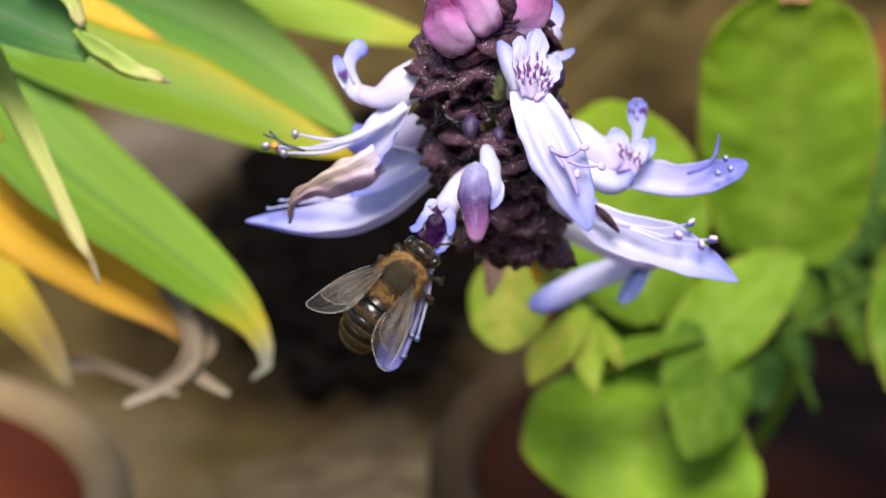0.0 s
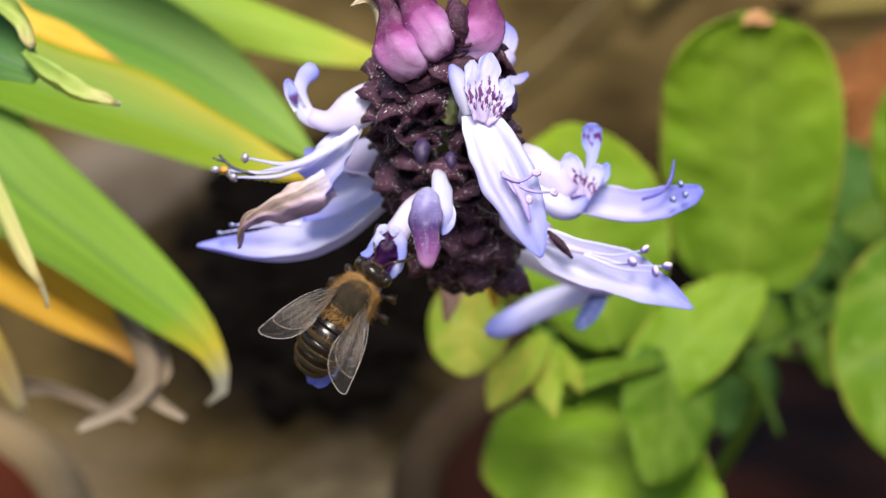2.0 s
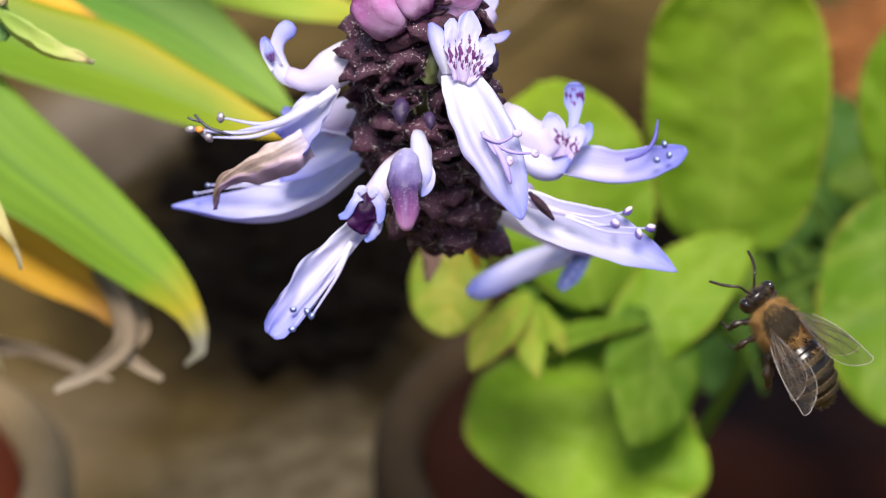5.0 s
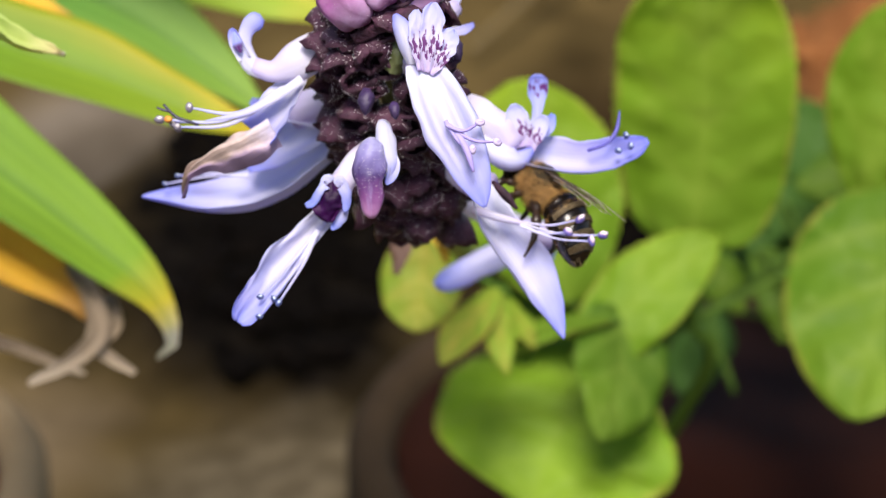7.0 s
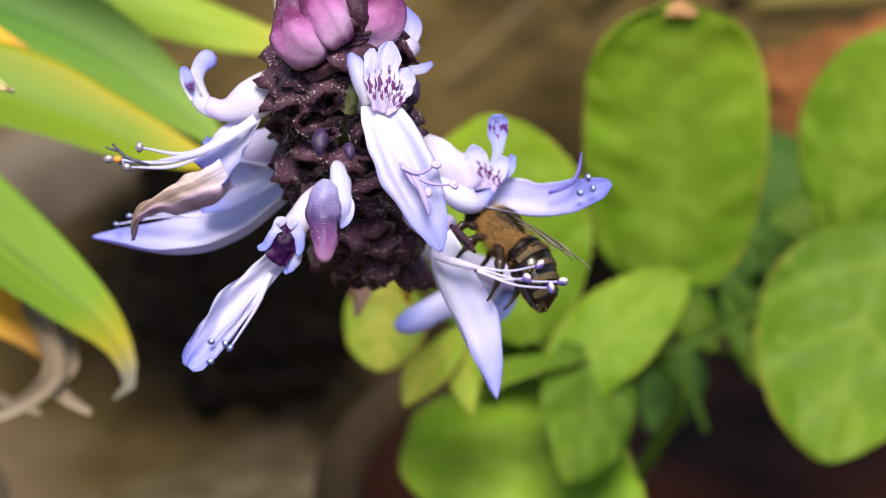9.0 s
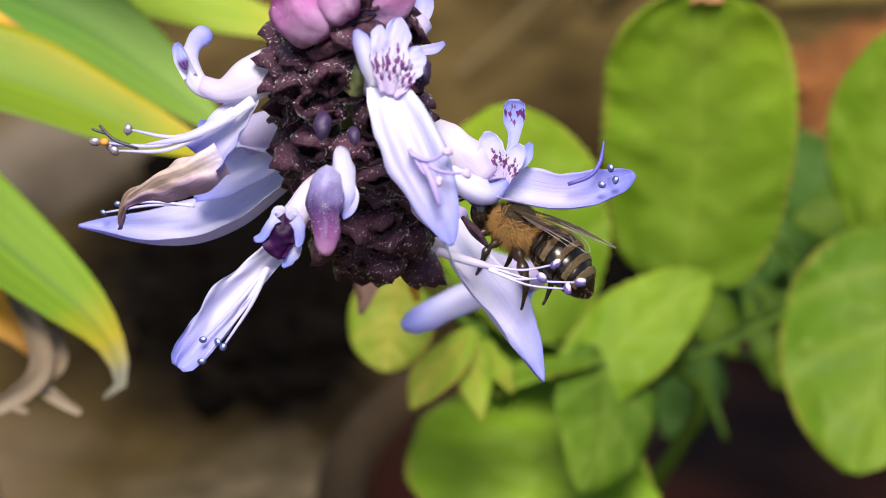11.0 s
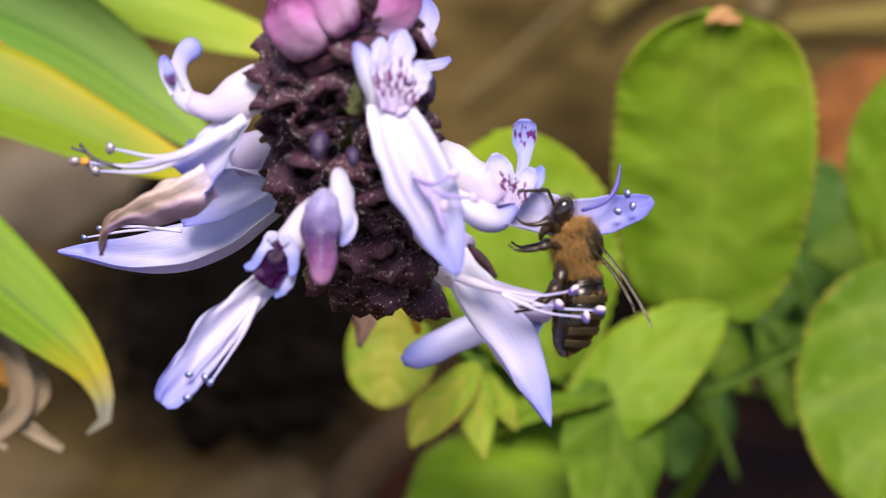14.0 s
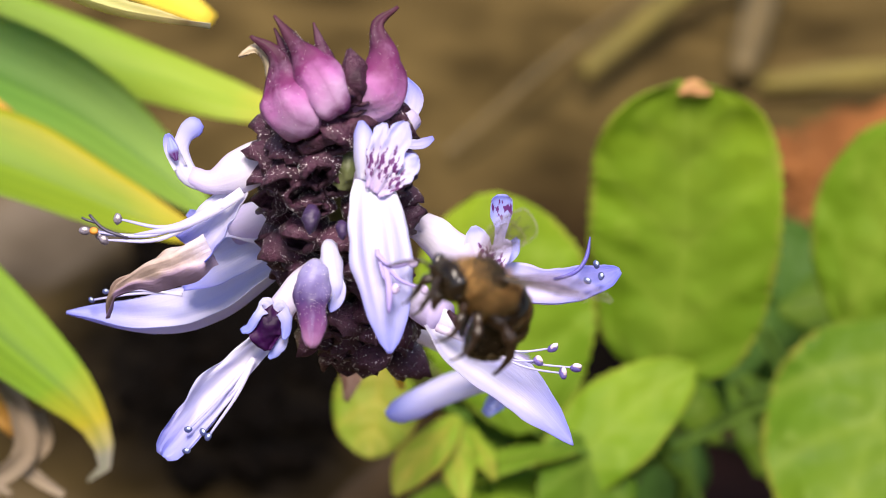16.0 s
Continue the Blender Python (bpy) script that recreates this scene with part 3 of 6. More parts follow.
calyxes = [calyx_mesh(k) for k in range(8)]
rnd = random.Random(11)
axis = mm(AXIS)
spots = []
for ring in range(11):
    for k in range(11):
        s = min(1.0, max(0.0, (ring + rnd.uniform(-0.4, 0.4)) / 10))
        c = along(axis, s)
        reach = level([(0, 4.2), (0.25, 5.4), (0.7, 6.0), (0.9, 5.2), (1, 4.2)], s) * rnd.uniform(0.9, 1.08)
        a = 2 * math.pi * (k + 0.5 * (ring % 2)) / 11 + rnd.uniform(-0.38, 0.38)
        out = Vector((math.cos(a), math.sin(a), 0))
        droop = rnd.uniform(-1.2, 0.1) if s > 0.35 else rnd.uniform(-2.4, -0.8)
        way = (out + Vector((rnd.uniform(-0.5, 0.5), 0, droop))).normalized()
        at = c + out * (reach - 1.7) / 1000 + Vector((0, 0, rnd.uniform(-0.9, 0.9))) / 1000
        size = rnd.uniform(0.8, 1.25)
        m = Matrix.Translation(at) @ way.to_track_quat("Y", "Z").to_matrix().to_4x4() @ pose(0, 0, 0, 0, rnd.uniform(-45, 45), 0) @ Matrix.Diagonal((size, size, size * rnd.uniform(0.8, 1.1), 1))
        ob = new("calyx", calyxes[rnd.randrange(8)])
        ob.parent = spike
        ob.matrix_basis = WORLD[spike].inverted() @ VIEW @ m
        spots.append((m, ob.data, 18 * 6))


def down_hairs(name, shells, count, parent, label, seed, lengths=(0.07, 0.1, 0.25, 0.35, 0.5), thick=(0.035, 0.05, 0.075)):
    """Pale glands and short hairs scattered over the first faces of meshes, or over the rim of a calyx where the number is negative."""
    rnd = random.Random(seed)
    verts, faces = [], []
    for m, mesh, most in shells:
        for _ in range(count):
            f = mesh.polygons[rnd.randrange(most) if most > 0 else 108 + rnd.randrange(most, 0)]
            a, b, c = (mesh.vertices[i].co for i in f.vertices[:3])
            p = m @ (a + (b - a) * rnd.random() * 0.8 + (c - a) * rnd.random() * 0.5)
            nrm = (m.to_3x3() @ f.normal).normalized()
            r, long = rnd.choice(thick) / 1000, rnd.choice(lengths) / 1000
            nrm = (nrm + Vector((rnd.uniform(-0.3, 0.3), rnd.uniform(-0.3, 0.3), rnd.uniform(-0.3, 0.3)))).normalized()
            s1 = nrm.orthogonal().normalized()
            s2 = nrm.cross(s1)
            k = len(verts)
            if long > 0.2 / 1000:
                r *= 0.5
            verts += [p + s1 * r, p + s2 * r, p - s1 * r, p - s2 * r, p + nrm * max(long, r)]
            faces += [(k, k + 1, k + 4), (k + 1, k + 2, k + 4), (k + 2, k + 3, k + 4), (k + 3, k, k + 4)]
    bm = bmesh.new()
    vs = [bm.verts.new(v) for v in verts]
    for f in faces:
        bm.faces.new([vs[i] for i in f])
    return part(name, bm, hair_mat, parent, label, kind="stuff")


down_hairs("gland_hairs", spots, 240, spike, "fine white gland hairs", 3, (0.06, 0.08, 0.10, 0.25), (0.028, 0.038, 0.055))
down_hairs("rim_hairs", [(m, mesh, -18) for m, mesh, _ in spots], 40, spike, "white hairs along the calyx rims", 5, (0.05, 0.07, 0.25), (0.022, 0.032, 0.045))
# young buds that peep out between the calyxes
for p, q, r in (((-3.9, -11.6, 9.9), (-4.0, -12.7, 7.4), 0.85), ((4.6, -8.4, 15.4), (5.4, -9.6, 13.0), 0.8), ((-1.2, -12.0, 8.6), (-1.0, -12.8, 7.0), 0.6)):
    p, q = Vector(p), Vector(q)
    part("bud", pipe([p, (p + q) / 2 + Vector((0, -0.3, 0)), q], [(0, 0.6 * r), (0.4, r), (0.8, 0.6 * r), (1, 0.1)], 14, 14, lump=0.25), bud_dark, spike, "small dark violet bud", p / 1000)

# pink bracts of the top, bulging below and drawn out into dark beaks
BEAK = [(0, 0.7), (0.1, 1.0), (0.3, 1.05), (0.52, 0.72), (0.72, 0.36), (0.9, 0.16), (1, 0.07)]
pods = []
for pts, w, flat, face in (
        ([(-3.8, -13.2, 17.4), (-5.8, -14.6, 18.3), (-6.5, -14.2, 20.2), (-7.6, -13.4, 23.4), (-10.0, -13.2, 25.0)], 2.2, 0.75, (-0.35, -1, -0.1)),
        ([(-1.9, -14.5, 18.4), (-2.7, -15.4, 19.8), (-4.3, -15.0, 22.3), (-6.4, -14.2, 25.0), (-7.9, -13.8, 26.9)], 1.9, 0.8, (0.15, -1, 0)),
        ([(-0.6, -11.5, 19.0), (2.0, -13.2, 20.5), (2.2, -13.0, 23.6), (1.4, -12.6, 26.5), (3.2, -12.4, 28.3)], 2.15, 0.75, (0.4, -1, 0)),
        ([(-2.6, -10.0, 19.5), (-3.0, -11.5, 22.0), (-3.6, -12.0, 24.4), (-4.4, -12.2, 26.6)], 1.5, 0.9, (0, -1, 0.1)),
        ([(-5.2, -11.0, 19.0), (-5.6, -12.0, 21.4), (-6.8, -12.4, 23.8), (-7.9, -12.6, 25.9)], 1.3, 0.9, (-0.1, -1, 0.1))):
    ob = part("bract", pipe(pts, [(s, r * w) for s, r in BEAK], 20, 30, flat, face, lump=0.34), bract_mat, spike, "pink violet bract drawn out into a dark beak")
    pods.append((Matrix.Identity(4), ob.data, 20 * 24))
down_hairs("bract_hairs", pods, 130, spike, "fine pale hairs", 4, (0.1, 0.2, 0.3), (0.013, 0.018))
part("bract", blade([(-0.2, -13.8, 19.2), (-0.4, -15.0, 21.0), (-0.5, -14.8, 22.4), (-1.0, -13.8, 24.0)], [(0, 0.9), (0.35, 1.7), (0.75, 1.3), (1, 0.3)], (0.1, -1, 0), cup=-0.7, thick=0.5, ripple=0.6), calyx_mat, spike, "dark purple shrivelled bract")
part("bract", blade([(-5.2, -12.2, 15.2), (-2.6, -14.0, 16.3), (0.2, -13.6, 17.6), (2.6, -11.8, 18.0)], [(0, 0.6), (0.3, 0.8), (0.7, 0.9), (1, 0.4)], (0.1, -0.8, 0.6), cup=-0.5, thick=0.5, ripple=0.5), calyx_mat, spike, "dark purple downy bract")
part("bract", blade([(-1.6, -10.8, 11.8), (-0.9, -11.7, 13.8), (-0.9, -11.4, 16.0)], [(0, 1.0), (0.5, 1.4), (1, 0.5)], (-0.2, -1, 0.2), cup=-0.5, thick=0.4, ripple=0.5), bract_green, spike, "small green bract")
part("withered_petal", blade([(-7.2, -11.5, 18.5), (-7.6, -12.0, 21.5), (-8.4, -12.0, 23.6), (-9.6, -12.2, 24.1), (-11.0, -12.2, 23.2)], [(0, 0.9), (0.35, 1.6), (0.7, 0.8), (1, 0.12)], (-0.5, -1, 0.3), cup=-0.6, thick=0.25, ripple=0.5), cream_dry, spike, "dried cream and brown petal")


# ---- flowers ----
def anther_pair(at, size, bm, turn, first=1):
    """A small flattened sac with a paler cap in front: an open face, on spent anthers a painted glint."""
    at = Vector(at)
    ball(at, (size, size * 0.72, size * 0.74), bm, first, turn, 2, 0.16)
    ball(at + Vector((0.05, -size * 0.5, size * 0.24)), (size * 0.48, size * 0.36, size * 0.36), bm, first + 1, turn, 2, 0.25)
    return bm


def stamens(flower, start, tips, anther, face, bow=0.6, size=0.42, thread=None):
    for k, tip in enumerate(tips):
        a, b = Vector(start), Vector(tip)
        a = a + Vector((0, 0.25 * (k - 1.5), 0.2 * (k - 1.5)))
        midp = (a + b) / 2 + Vector((0, 0, -bow))
        bm = pipe([a, midp, b], [(0, 0.2 * size / 0.42), (0.7, 0.14 * size / 0.42), (1, 0.09)], 7, 14)
        anther_pair(b, size, bm, pose(0, 0, 0, 0, 40 * k, 30 * k))
        part("stamen", bm, [thread or filament_mat, anther, face], flower)


# upper flower of the spike's west side: hooked hood, long stamens, withered lip
f1 = part("flower", pipe([(-6.6, -3, 15.0), (-9.0, -4.6, 14.4), (-11.2, -4.8, 13.2), (-13.6, -4.8, 12.2), (-15.6, -4.8, 12.8)], [(0, 1.3), (0.25, 2.0), (0.5, 2.05), (0.78, 1.2), (1, 0.9)], 16, 18, 0.75, (0.2, -1, 0.1)), tube_mat, spike, "lavender flower with a withered lower lip", Vector((-6.6, -3, 15.0)) / 1000)
part("hood", pipe([(-14.6, -4.8, 12.3), (-15.9, -4.8, 13.0), (-16.6, -4.8, 15.0), (-16.0, -4.8, 16.8), (-14.7, -4.8, 17.7)], [(0, 1.0), (0.35, 0.95), (0.65, 0.75), (0.88, 1.0), (0.97, 0.75), (1, 0.4)], 14, 20, 0.6, (0.2, -1, 0)), petal_pale, f1)
part("lobe", blade([(-16.4, -5.4, 13.4), (-17.2, -5.6, 14.9), (-17.8, -5.6, 16.5)], [(0, 0.7), (0.5, 0.72), (0.88, 0.5), (1, 0.2)], (-0.3, -0.9, 0.2), arc=70, thick=0.3), petal_pale, f1)
part("throat_mark", blade([(-16.8, -6.1, 14.0), (-17.2, -6.3, 15.1), (-17.5, -6.2, 16.1)], [(0, 0.15), (0.45, 0.5), (1, 0.12)], (-0.2, -1, 0.1), thick=0.12), petal_throat, f1, "dark purple mark")
part("lower_lip", blade([(-10.8, -5.0, 11.8), (-12.4, -5.4, 9.8), (-13.8, -5.6, 7.6), (-15.2, -5.6, 5.8)], [(0, 1.2), (0.4, 2.1), (1, 2.6)], (-0.55, -0.75, 0.25), arc=50, thick=0.25, fold=0.3, wave=0.1, seed=3), petal_pale, f1)
part("withered_tip", blade([(-13.6, -5.8, 6.4), (-16.8, -6.0, 4.6), (-20.2, -5.8, 3.1), (-22.3, -5.4, 1.4), (-22.6, -5.2, -0.8)], [(0, 2.1), (0.22, 2.2), (0.46, 1.7), (0.7, 0.8), (0.86, 0.36), (1, 0.1)], (-0.25, -0.9, 0.3), cup=-0.9, thick=0.3, ripple=1.5, flute=0.35, fold=-0.5, wave=0.3, nu=18, nv=40), petal_old, f1, "shrivelled brown tip of the lip")
part("filament_tube", blade([(-10.6, -6.3, 11.4), (-13.4, -6.6, 9.4), (-16.6, -6.6, 7.8), (-20.4, -6.4, 7.0)], [(0, 0.6), (0.4, 0.5), (0.8, 0.3), (1, 0.1)], (-0.2, -1, 0.3), cup=-0.4, thick=0.25), filament_mat, f1, "white band of joined filaments")
stamens(f1, (-12.4, -6.2, 10.2), [(-25.0, -6.2, 7.2), (-23.2, -6.2, 6.4), (-22.0, -6.2, 8.4), (-23.7, -5.8, 6.9)], anther_dark, grey_glint, 1.5, 0.56)
part("style", pipe([(-21.0, -6.3, 6.7), (-23.2, -6.4, 7.4), (-24.6, -6.4, 8.7)], [(0, 0.2), (1, 0.13)], 6, 8), style_dark, f1, "dark forked style")
part("style_branch", pipe([(-24.0, -6.4, 8.0), (-24.8, -6.4, 8.2), (-25.3, -6.4, 8.4)], [(0, 0.15), (1, 0.1)], 6, 5), style_dark, f1)
part("pollen", ball((-24.1, -6.6, 7.2), (0.42, 0.3, 0.34), fine=2, rough=0.2), pollen_mat, f1, "orange pollen grain")

# broad boat-shaped petal behind it
f2 = part("flower", pipe([(-5.5, 3, 9.0), (-8.6, 6, 9.6), (-12.0, 7.5, 8.6)], [(0, 0.9), (0.5, 1.7), (1, 1.9)], 14, 12), tube_mat, spike, "lavender flower with a broad lower lip", Vector((-5.5, 3, 9)) / 1000)
part("lower_lip", blade([(-5.6, 7.5, 6.6), (-9.4, 9, 4.4), (-14.0, 10, 1.3), (-20.0, 10.6, -0.5), (-28.6, 11, -0.4)], [(0, 1.3), (0.22, 2.7), (0.48, 3.1), (0.78, 1.9), (0.95, 0.6), (1, 0.15)], (-0.25, -0.64, 0.77), arc=60, thick=0.3, fold=0.25, wave=0.12, flute=0.3, nu=18, nv=40, seed=5), petal_pale, f2)
part("lobe", blade([(-9.0, 6.5, 8.0), (-12.0, 6.5, 8.8), (-14.6, 6.6, 8.6), (-16.6, 6.8, 9.8)], [(0, 1.6), (0.5, 1.7), (0.85, 1.0), (1, 0.4)], (-0.2, -1, 0.2), cup=0.5, thick=0.3), petal_pale, f2)
part("lobe", blade([(-5.8, 6.0, 8.6), (-9.5, 7.4, 7.0), (-13.5, 8.6, 4.6), (-17.0, 9.4, 2.4)], [(0, 1.4), (0.35, 2.5), (0.7, 2.3), (1, 0.5)], (-0.2, -1, 0.4), cup=0.4, thick=0.3, ripple=0.4), petal_pale, f2)
stamens(f2, (-17, 9.0, 2.0), [(-24.6, 9.4, 1.8), (-26.0, 9.6, 0.9)], anther_ring, face_blue, -0.3, 0.36)

# low flower on which the bee first feeds
f3 = part("flower", pipe([(-3.6, -4.5, 4.6), (-5.0, -6, 3.2), (-6.0, -6, 1.6), (-7.0, -6, 0.0), (-7.6, -5.4, -1.4)], [(0, 0.9), (0.4, 1.15), (0.75, 1.35), (1, 1.7)], 14, 14), tube_mat, spike, "lavender flower with a dark purple throat", Vector((-3.6, -4.5, 4.6)) / 1000)
for pts, w, face in (([(-7.3, -8.5, 0.4), (-8.0, -9.2, 1.0), (-8.8, -9.4, 0.0), (-9.5, -9.0, -1.0), (-10.2, -8.6, -1.5)], [(0, 0.5), (0.25, 0.8), (0.5, 0.5), (0.85, 0.55), (1, 0.3)], (-0.3, -1, 0.35)),
                     ([(-7.3, -8.5, 0.2), (-6.5, -9.2, 0.8), (-5.9, -9.2, 0.0), (-5.8, -9.0, -1.1), (-6.1, -8.8, -2.2)], [(0, 0.5), (0.3, 0.78), (0.6, 0.62), (0.88, 0.45), (1, 0.15)], (0.3, -1, 0.2)),
                     ([(-5.9, -8.0, -1.9), (-6.3, -8.1, -2.6), (-6.9, -7.9, -3.4), (-7.5, -7.6, -4.0)], [(0, 0.3), (0.35, 0.6), (0.8, 0.5), (1, 0.2)], (0.3, -1, 0.1))):
    part("lobe", blade(pts, w, face, arc=25, cup=-0.3, thick=0.2, wave=0.25, seed=w[1][1] * 9), petal_lobe, f3)
part("throat", blade([(-7.2, -8.1, 0.9), (-7.6, -8.6, -0.4), (-7.9, -8.5, -1.8), (-7.7, -8.0, -3.2)], [(0, 0.9), (0.25, 1.4), (0.6, 1.55), (0.85, 1.0), (1, 0.3)], (0, -1, 0.3), cup=0.1, fold=-0.3, thick=0.2, ripple=0.5), throat_mat, f3, "dark purple throat")
LIP3 = Vector((-7.2, -5.0, -1.2)) / 1000
lip3 = part("lower_lip", blade([(-7.2, -5.0, -1.4), (-9.6, -5.0, -3.9), (-12.4, -4.8, -6.8), (-14.8, -4.6, -10.2), (-17.2, -4.6, -13.4)], [(0, 1.0), (0.3, 1.35), (0.6, 1.75), (0.82, 1.6), (0.95, 1.25), (1, 0.6)], (0.45, -0.75, 0.45), arc=74, thick=0.25, ripple=0.8, fold=0.35, wave=0.22, seed=2, nv=48, nu=18), petal_pale, f3, "", LIP3)
stam3 = []
for a, b in (((-9.0, -6.0, -4.0), (-14.8, -5.4, -10.8)), ((-8.9, -6.0, -4.0), (-13.4, -5.6, -11.0)), ((-8.9, -6.0, -4.0), (-12.9, -5.8, -11.4)), ((-8.9, -6.0, -4.0), (-14.9, -5.3, -12.8))):
    a, b = Vector(a), Vector(b)
    bm = pipe([a, (a + b) / 2 + Vector((0.6, 0, 0.4)), b], [(0, 0.22), (0.7, 0.15), (1, 0.11)], 7, 12)
    anther_pair(b, 0.42, bm, pose(0, 0, 0, 0, 60 * len(stam3), 0))
    stam3.append(part("stamen", bm, [filament_mat, anther_ring, face_blue], f3, "slender lilac stamen", LIP3))

# closed bud
f4 = part("bud", pipe([(-3.0, -12.0, 4.9), (-3.4, -13.0, 3.8), (-3.6, -13.0, 1.4), (-3.4, -13.0, -1.0), (-3.4, -12.8, -2.8)], [(0, 0.5), (0.12, 1.15), (0.35, 1.62), (0.6, 1.5), (0.8, 1.15), (0.95, 0.7), (1, 0.3)], 18, 26, 0.85, lump=0.3), bud_mat, spike, "closed violet bud with tiny pale hairs", Vector((-3.0, -12.0, 4.9)) / 1000)
ob = f4
part("corolla_tube", pipe([(-2.3, -10, 6.6), (-2.0, -11.8, 5.0), (-1.7, -12.2, 3.4), (-1.6, -12.2, 2.0), (-2.0, -12.0, 0.7)], [(0, 0.7), (0.35, 0.95), (0.65, 0.95), (0.88, 0.55), (1, 0.12)], 12, 14, lump=0.25), petal_pale, f4)
part("lobe", blade([(-1.5, -12.6, 4.0), (-1.1, -13.0, 2.8), (-1.2, -12.9, 1.6), (-1.9, -12.6, 0.5)], [(0, 0.3), (0.4, 0.6), (0.8, 0.45), (1, 0.1)], (0.5, -1, 0.1), arc=50, thick=0.2), petal_pale, f4)
down_hairs("bud_hairs", [(Matrix.Translation(Vector((-3.0, -12.0, 4.9)) / 1000), f4.data, 18 * 20)], 420, f4, "tiny pale hairs", 8, (0.05, 0.08, 0.15), (0.018, 0.026))

# long pale flower at the front
F5 = Vector((1.0, -10, 12.6)) / 1000
f5 = part("flower", pipe([(0.2, -8, 12.6), (1.0, -11.5, 12.8), (1.6, -13.6, 12.2)], [(0, 0.9), (0.5, 1.4), (1, 1.6)], 14, 10, lump=0.15), tube_mat, spike, "long pale lavender flower with purple speckled upper lobes", F5)
part("lower_lip", blade([(1.4, -14.0, 12.6), (3.0, -15.4, 9.2), (5.0, -15.8, 4.9), (6.7, -15.6, 1.2), (7.8, -15.2, -1.7)], [(0, 1.6), (0.15, 2.3), (0.4, 2.9), (0.6, 2.55), (0.78, 1.9), (0.92, 1.1), (1, 0.2)], (0.1, -1, 0.15), cup=0.1, thick=0.25, flute=0.55, fold=0.12, wave=0.1, seed=6, nu=22, nv=44), petal_pale, f5)
part("lobe", blade([(0.7, -14.2, 12.4), (0.1, -15.0, 14.2), (-0.5, -15.2, 15.9), (-1.1, -14.8, 17.2)], [(0, 0.75), (0.4, 1.05), (0.8, 0.95), (1, 0.35)], (-0.2, -1, 0.1), cup=-0.5, thick=0.3), petal_pale, f5)
for a, b, w in (((1.6, -14.9, 11.7), (1.1, -14.8, 17.7), 1.2), ((2.1, -15.1, 11.5), (2.8, -15.0, 18.4), 1.35), ((2.3, -14.9, 11.4), (4.7, -14.6, 15.8), 1.25)):
    a, b = Vector(a), Vector(b)
    part("lobe", blade([a, (a + b) / 2 + Vector((0, -0.5, 0)), b], [(0, 0.5), (0.3, w * 0.8), (0.6, w), (0.86, w * 0.85), (1, 0.3)], (0.1, -1, 0.15), cup=0.35, thick=0.25, wave=0.3, ripple=0.5, seed=w * 7, nu=14), petal_spot, f5, "lobe with purple speckles")
stamens(f5, (3.9, -17.0, 6.6), [(7.2, -18.0, 6.5), (8.9, -18.0, 4.6), (6.5, -18.2, 3.9)], anther_pink, anther_pink, 0.7, 0.52, filament_violet)
part("style", pipe([(5.0, -17.2, 5.5), (5.9, -18.0, 3.9), (6.6, -18.2, 1.7)], [(0, 0.3), (0.6, 0.36), (1, 0.14)], 7, 10), filament_violet, f5, "violet style")

# flower of the east side with the standing hood
f6 = part("flower", pipe([(4.5, 2, 9.8), (7.2, 1.6, 8.4), (9.4, 1.2, 6.6), (11.4, 0.6, 4.6)], [(0, 1.0), (0.35, 1.7), (0.75, 2.0), (1, 1.5)], 16, 14, lump=0.2), tube_mat, spike, "lavender flower with a standing hood and purple marks", Vector((4.5, 2, 9.8)) / 1000)
part("hood", blade([(13.2, 2.0, 6.0), (13.7, 2.4, 8.0), (13.8, 2.4, 10.4), (13.8, 2.0, 12.4)], [(0, 0.8), (0.3, 0.5), (0.5, 0.62), (0.72, 1.1), (0.92, 1.0), (1, 0.45)], (0.1, -1, 0.1), arc=55, thick=0.28, wave=0.15, seed=2), petal_hood, f6, "standing hood with purple flecks")
for pts, w in (([(12.1, -0.2, 4.6), (11.7, -0.8, 7.0), (11.1, -0.4, 9.2)], 1.25), ([(12.5, -0.2, 4.6), (13.5, -0.7, 6.3), (14.5, -0.4, 8.0)], 1.0)):
    part("lobe", blade(pts, [(0, 0.9), (0.5, w), (0.85, w * 0.8), (1, 0.25)], (0, -1, 0.3), arc=50, thick=0.25, wave=0.15, seed=w * 5), petal_spot, f6, "lobe with purple speckles")
part("lobe", blade([(13.2, 1.0, 5.4), (14.6, 1.0, 6.8), (15.4, 1.2, 8.2)], [(0, 0.8), (0.6, 0.9), (1, 0.3)], (0.3, -1, 0.2), cup=0.5, thick=0.3), petal_lobe, f6)
part("lower_lip", blade([(11.6, 0.4, 4.4), (15.0, 1.6, 3.8), (18.8, 2.2, 3.4), (22.6, 2.4, 4.2), (25.5, 2.6, 5.5)], [(0, 1.8), (0.3, 2.1), (0.65, 2.0), (0.88, 1.4), (0.97, 0.7), (1, 0.3)], (0.0, -0.84, 0.52), arc=60, thick=0.28, fold=0.4, wave=0.12, seed=8, nu=18, nv=40), petal, f6)
part("throat", blade([(7.6, -0.6, 5.4), (9.6, -1.0, 3.9), (11.6, -0.8, 3.3), (13.2, -0.2, 4.4)], [(0, 0.8), (0.5, 1.7), (1, 0.5)], (0, -1, -0.2), cup=-0.7, thick=0.3), petal_pale, f6)
part("style", pipe([(19.0, 1.2, 4.4), (21.0, 0.8, 5.2), (22.0, 0.8, 6.6), (22.3, 0.8, 8.6)], [(0, 0.2), (0.7, 0.22), (1, 0.07)], 7, 12), style_mat, f6, "blue upright style")
